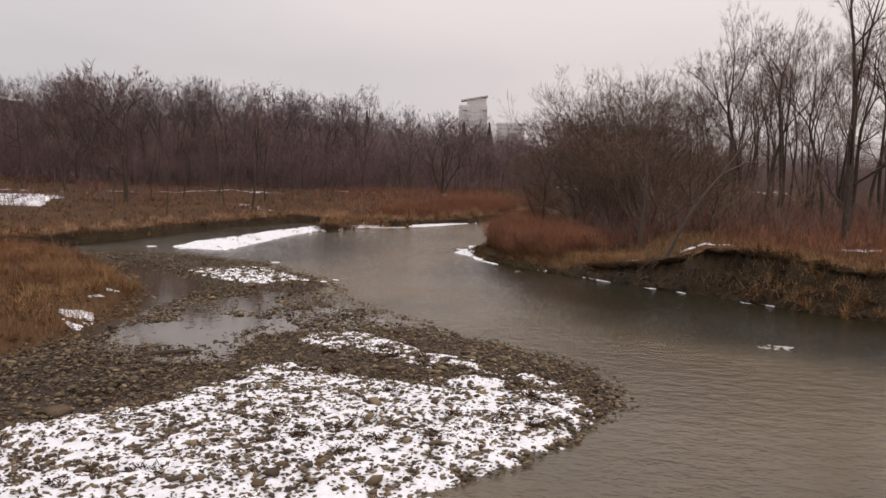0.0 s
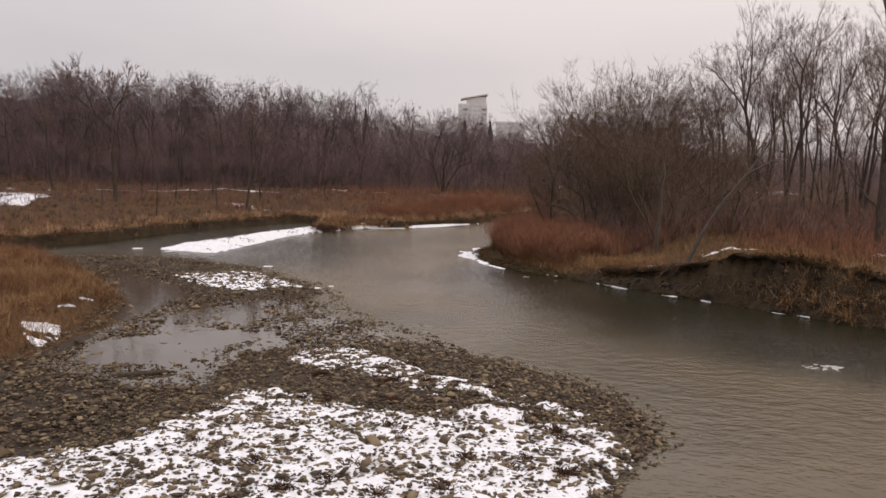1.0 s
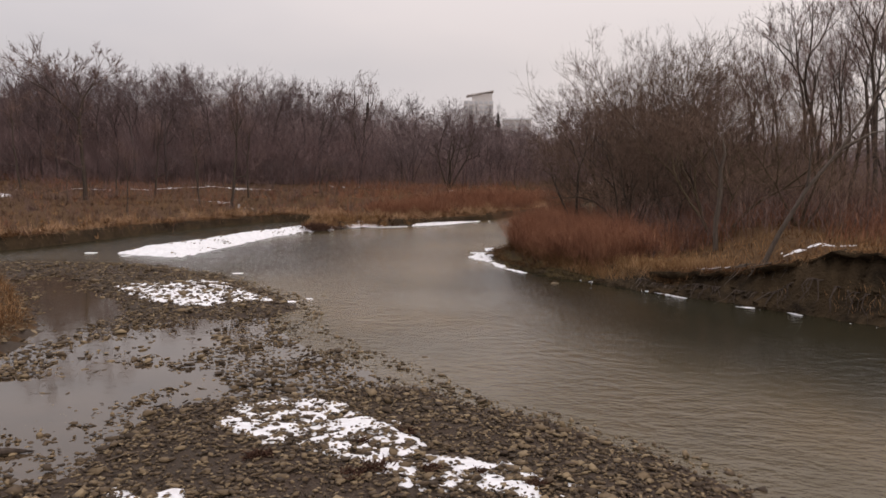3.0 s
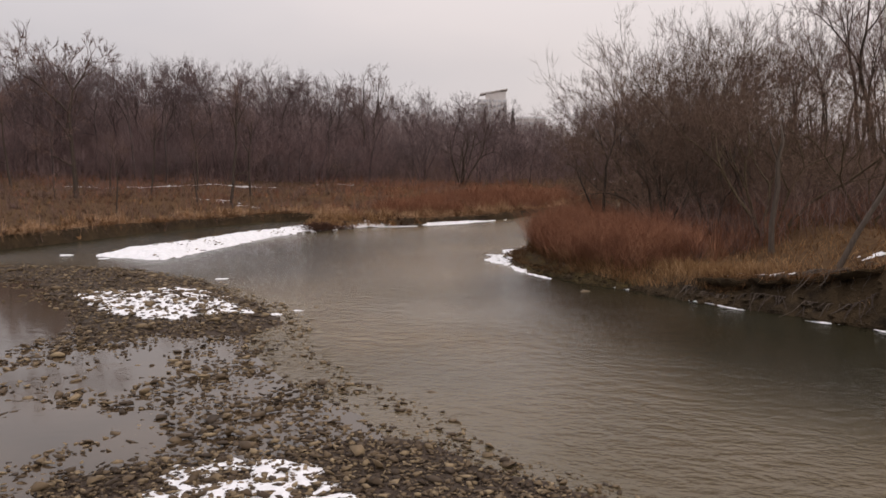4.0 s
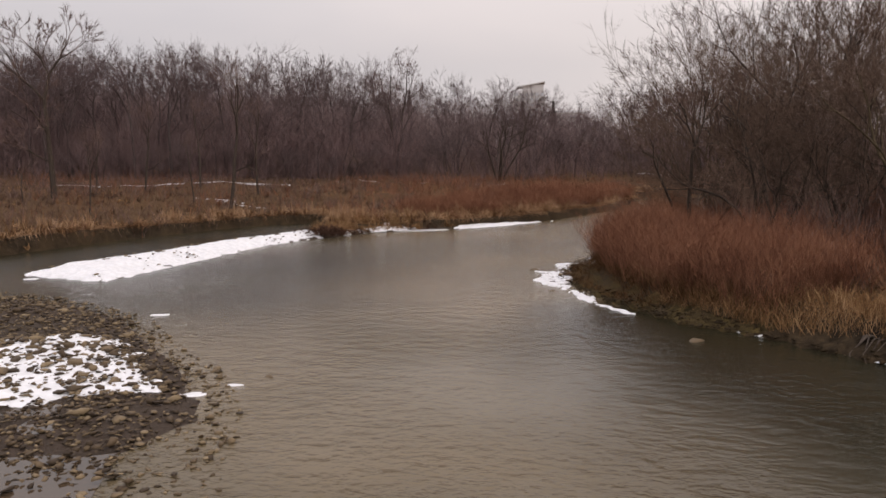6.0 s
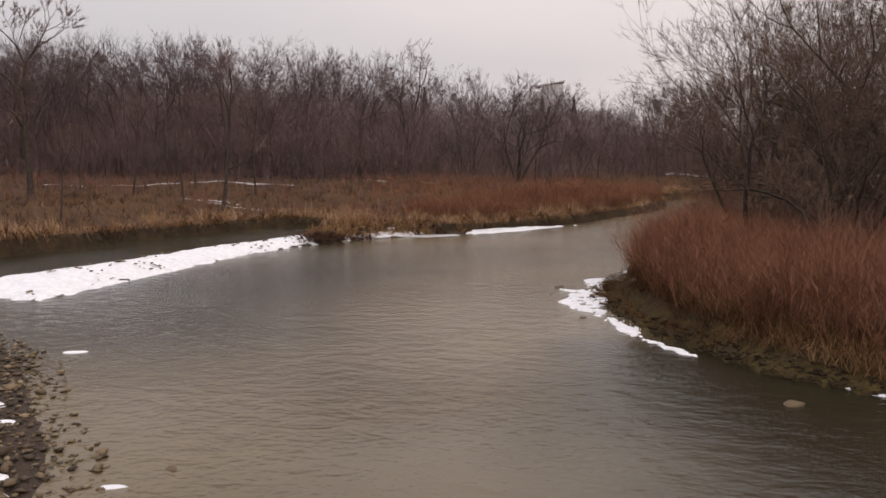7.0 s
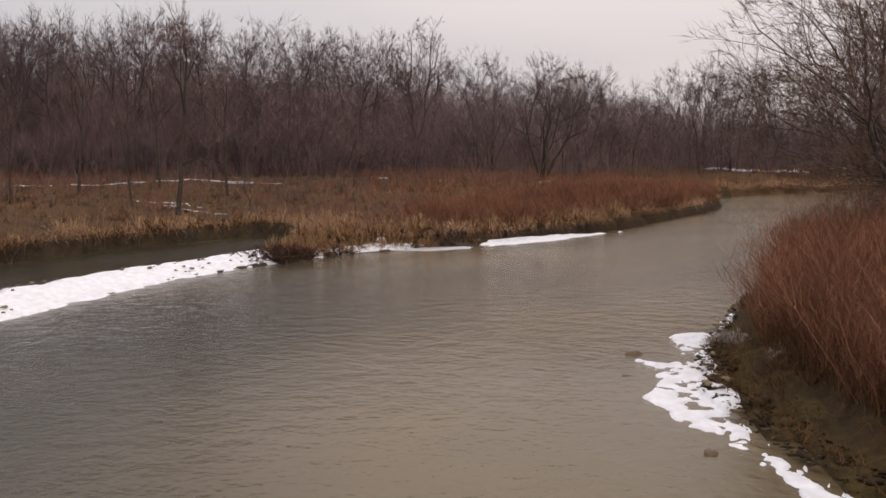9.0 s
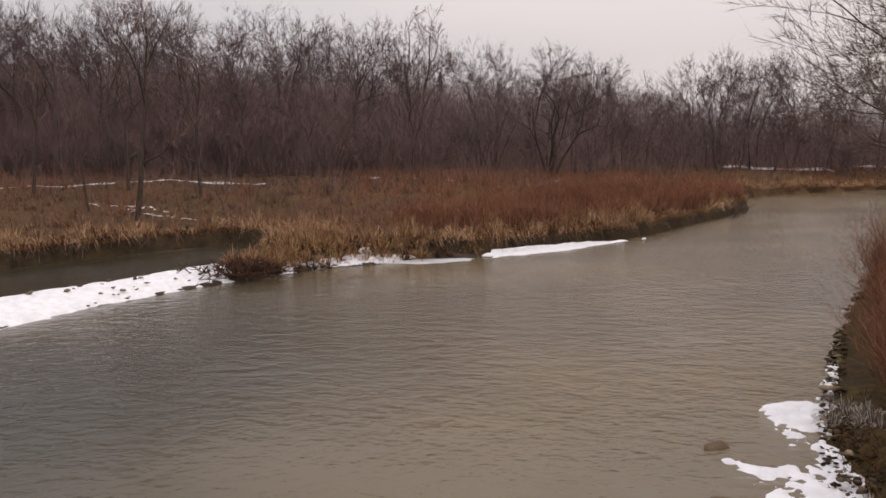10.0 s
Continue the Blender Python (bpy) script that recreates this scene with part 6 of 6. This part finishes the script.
for i in range(34):
    px, py = rng.uniform(10.6, 13.4), 0.0
    py = 49.4 - (px - 10.2) * 1.05 + rng.normal(0, 0.15)
    p = np.array([px + 0.35, py + 0.35, gz(px + 0.9, py + 0.8) + 0.02])
    pts = [p + np.array([0.4, 0.3, 0.0]), p]
    for k in range(3):
        pts.append(pts[-1] + np.array([rng.normal(-0.12, 0.2), rng.normal(-0.12, 0.2), -rng.uniform(0.1, 0.4)]))
    r0 = rng.uniform(0.012, 0.03)
    ob = new("root", tubes_mesh("root", [(pts, np.linspace(r0, r0 * 0.3, 5), 5)], M_PALE))
    tagged(ob, "pale bare root tangled at the foot of the leaning tree", "root", "bank roots")

# larger cobbles that can be picked out one by one
r_ = np.random.default_rng(70)
variants = []
for k in range(8):
    v = ICO_V * r_.uniform(0.5, 1.4, (len(ICO_V), 1)) * np.array([1.25, 0.85, 0.45])
    variants.append(mesh_np("stone", v, [ICO_F], [M_STONE_ONE]))
x, y = scatter([(-10, 15), (0.5, 16.5), (3.8, 20), (5.6, 23.5), (5.0, 27), (2, 30.4), (-0.6, 34), (-3, 36.6), (-6, 40), (-9, 36), (-11, 28)], 300, lambda x, y, r: ground_z(x, y) > -0.1, 71)
for px, py in zip(x, y):
    ob = new("stone", variants[int(r_.integers(0, 8))])
    s = r_.uniform(0.05, 0.11)
    ob.matrix_basis = pose(px, py, gz(px, py) + 0.1 * s, r_.uniform(-14, 14), r_.uniform(-14, 14), r_.uniform(0, 360)) @ Matrix.Diagonal((s, s, s, 1))
    ob.parent = ground
for px, py, s in ((4.95, 52.2, 0.26), (1.1, 66.9, 0.26), (0.85, 65.1, 0.16), (1.6, 60.9, 0.15), (-0.4, 36.6, 0.2), (7.0, 23.1, 0.13), (6.6, 22.7, 0.12), (-5.4, 47.9, 0.18)):
    ob = new("boulder", variants[int(s * 100) % 8])
    ob.matrix_basis = pose(px, py, max(gz(px, py), -0.05) + 0.1 * s, 5, 8, px * 40) @ Matrix.Diagonal((s * 1.1, s, s * 0.75, 1))
    tagged(ob, "dark wet boulder breaking the water surface", "stone", "boulders")

# foam where the current breaks
for i, ring in enumerate([[(11.8, 30.3), (13.9, 29.6), (14.6, 30.8), (13.0, 32.0)], [(9.5, 27.4), (10.6, 27.2), (10.9, 28.0), (9.8, 28.2)]]):
    sheet("foam_patch", ring, 0.04, 0.03, 0.7, 2.1, 5.5, 160 + i, M_FOAM, "pale foam on a small riffle", "foam", drop=0.02, over_water=True, jag=0.5)

# dark weed tufts standing in the snow and gravel
rng = np.random.default_rng(90)
weed_meshes = []
for k in range(3):
    br = []
    for i in range(80):
        a, e = rng.uniform(0, 2 * math.pi), rng.uniform(0.0, 1.0)
        d = np.array([math.cos(a) * math.cos(e), math.sin(a) * math.cos(e), math.sin(e)])
        ln = rng.uniform(0.08, 0.24)
        p = np.array([rng.normal(0, 0.11), rng.normal(0, 0.08), -0.02])
        br.append(([p, p + d * ln * .55, p + d * ln + np.array([0, 0, -0.05 * ln])], [0.012, 0.010, 0.003], 3))
    weed_meshes.append(tubes_mesh("weed_tuft", br, M_WEED))
for px, py in zip(*scatter([(-9, 15), (0.5, 16.5), (3.6, 20), (5, 23.5), (2, 27), (-2, 31), (-5, 26), (-7, 20)], 44, None, 91)):
    ob = new("weed_tuft", weed_meshes[int(rng.integers(0, 3))])
    s = rng.uniform(0.6, 1.25)
    ob.matrix_basis = pose(px, py, gz(px, py) + 0.05, 0, 0, rng.uniform(0, 360)) @ Matrix.Scale(s, 4)
    tagged(ob, "dark reddish dead weed tuft standing in the snow", "weed", "weed tufts")
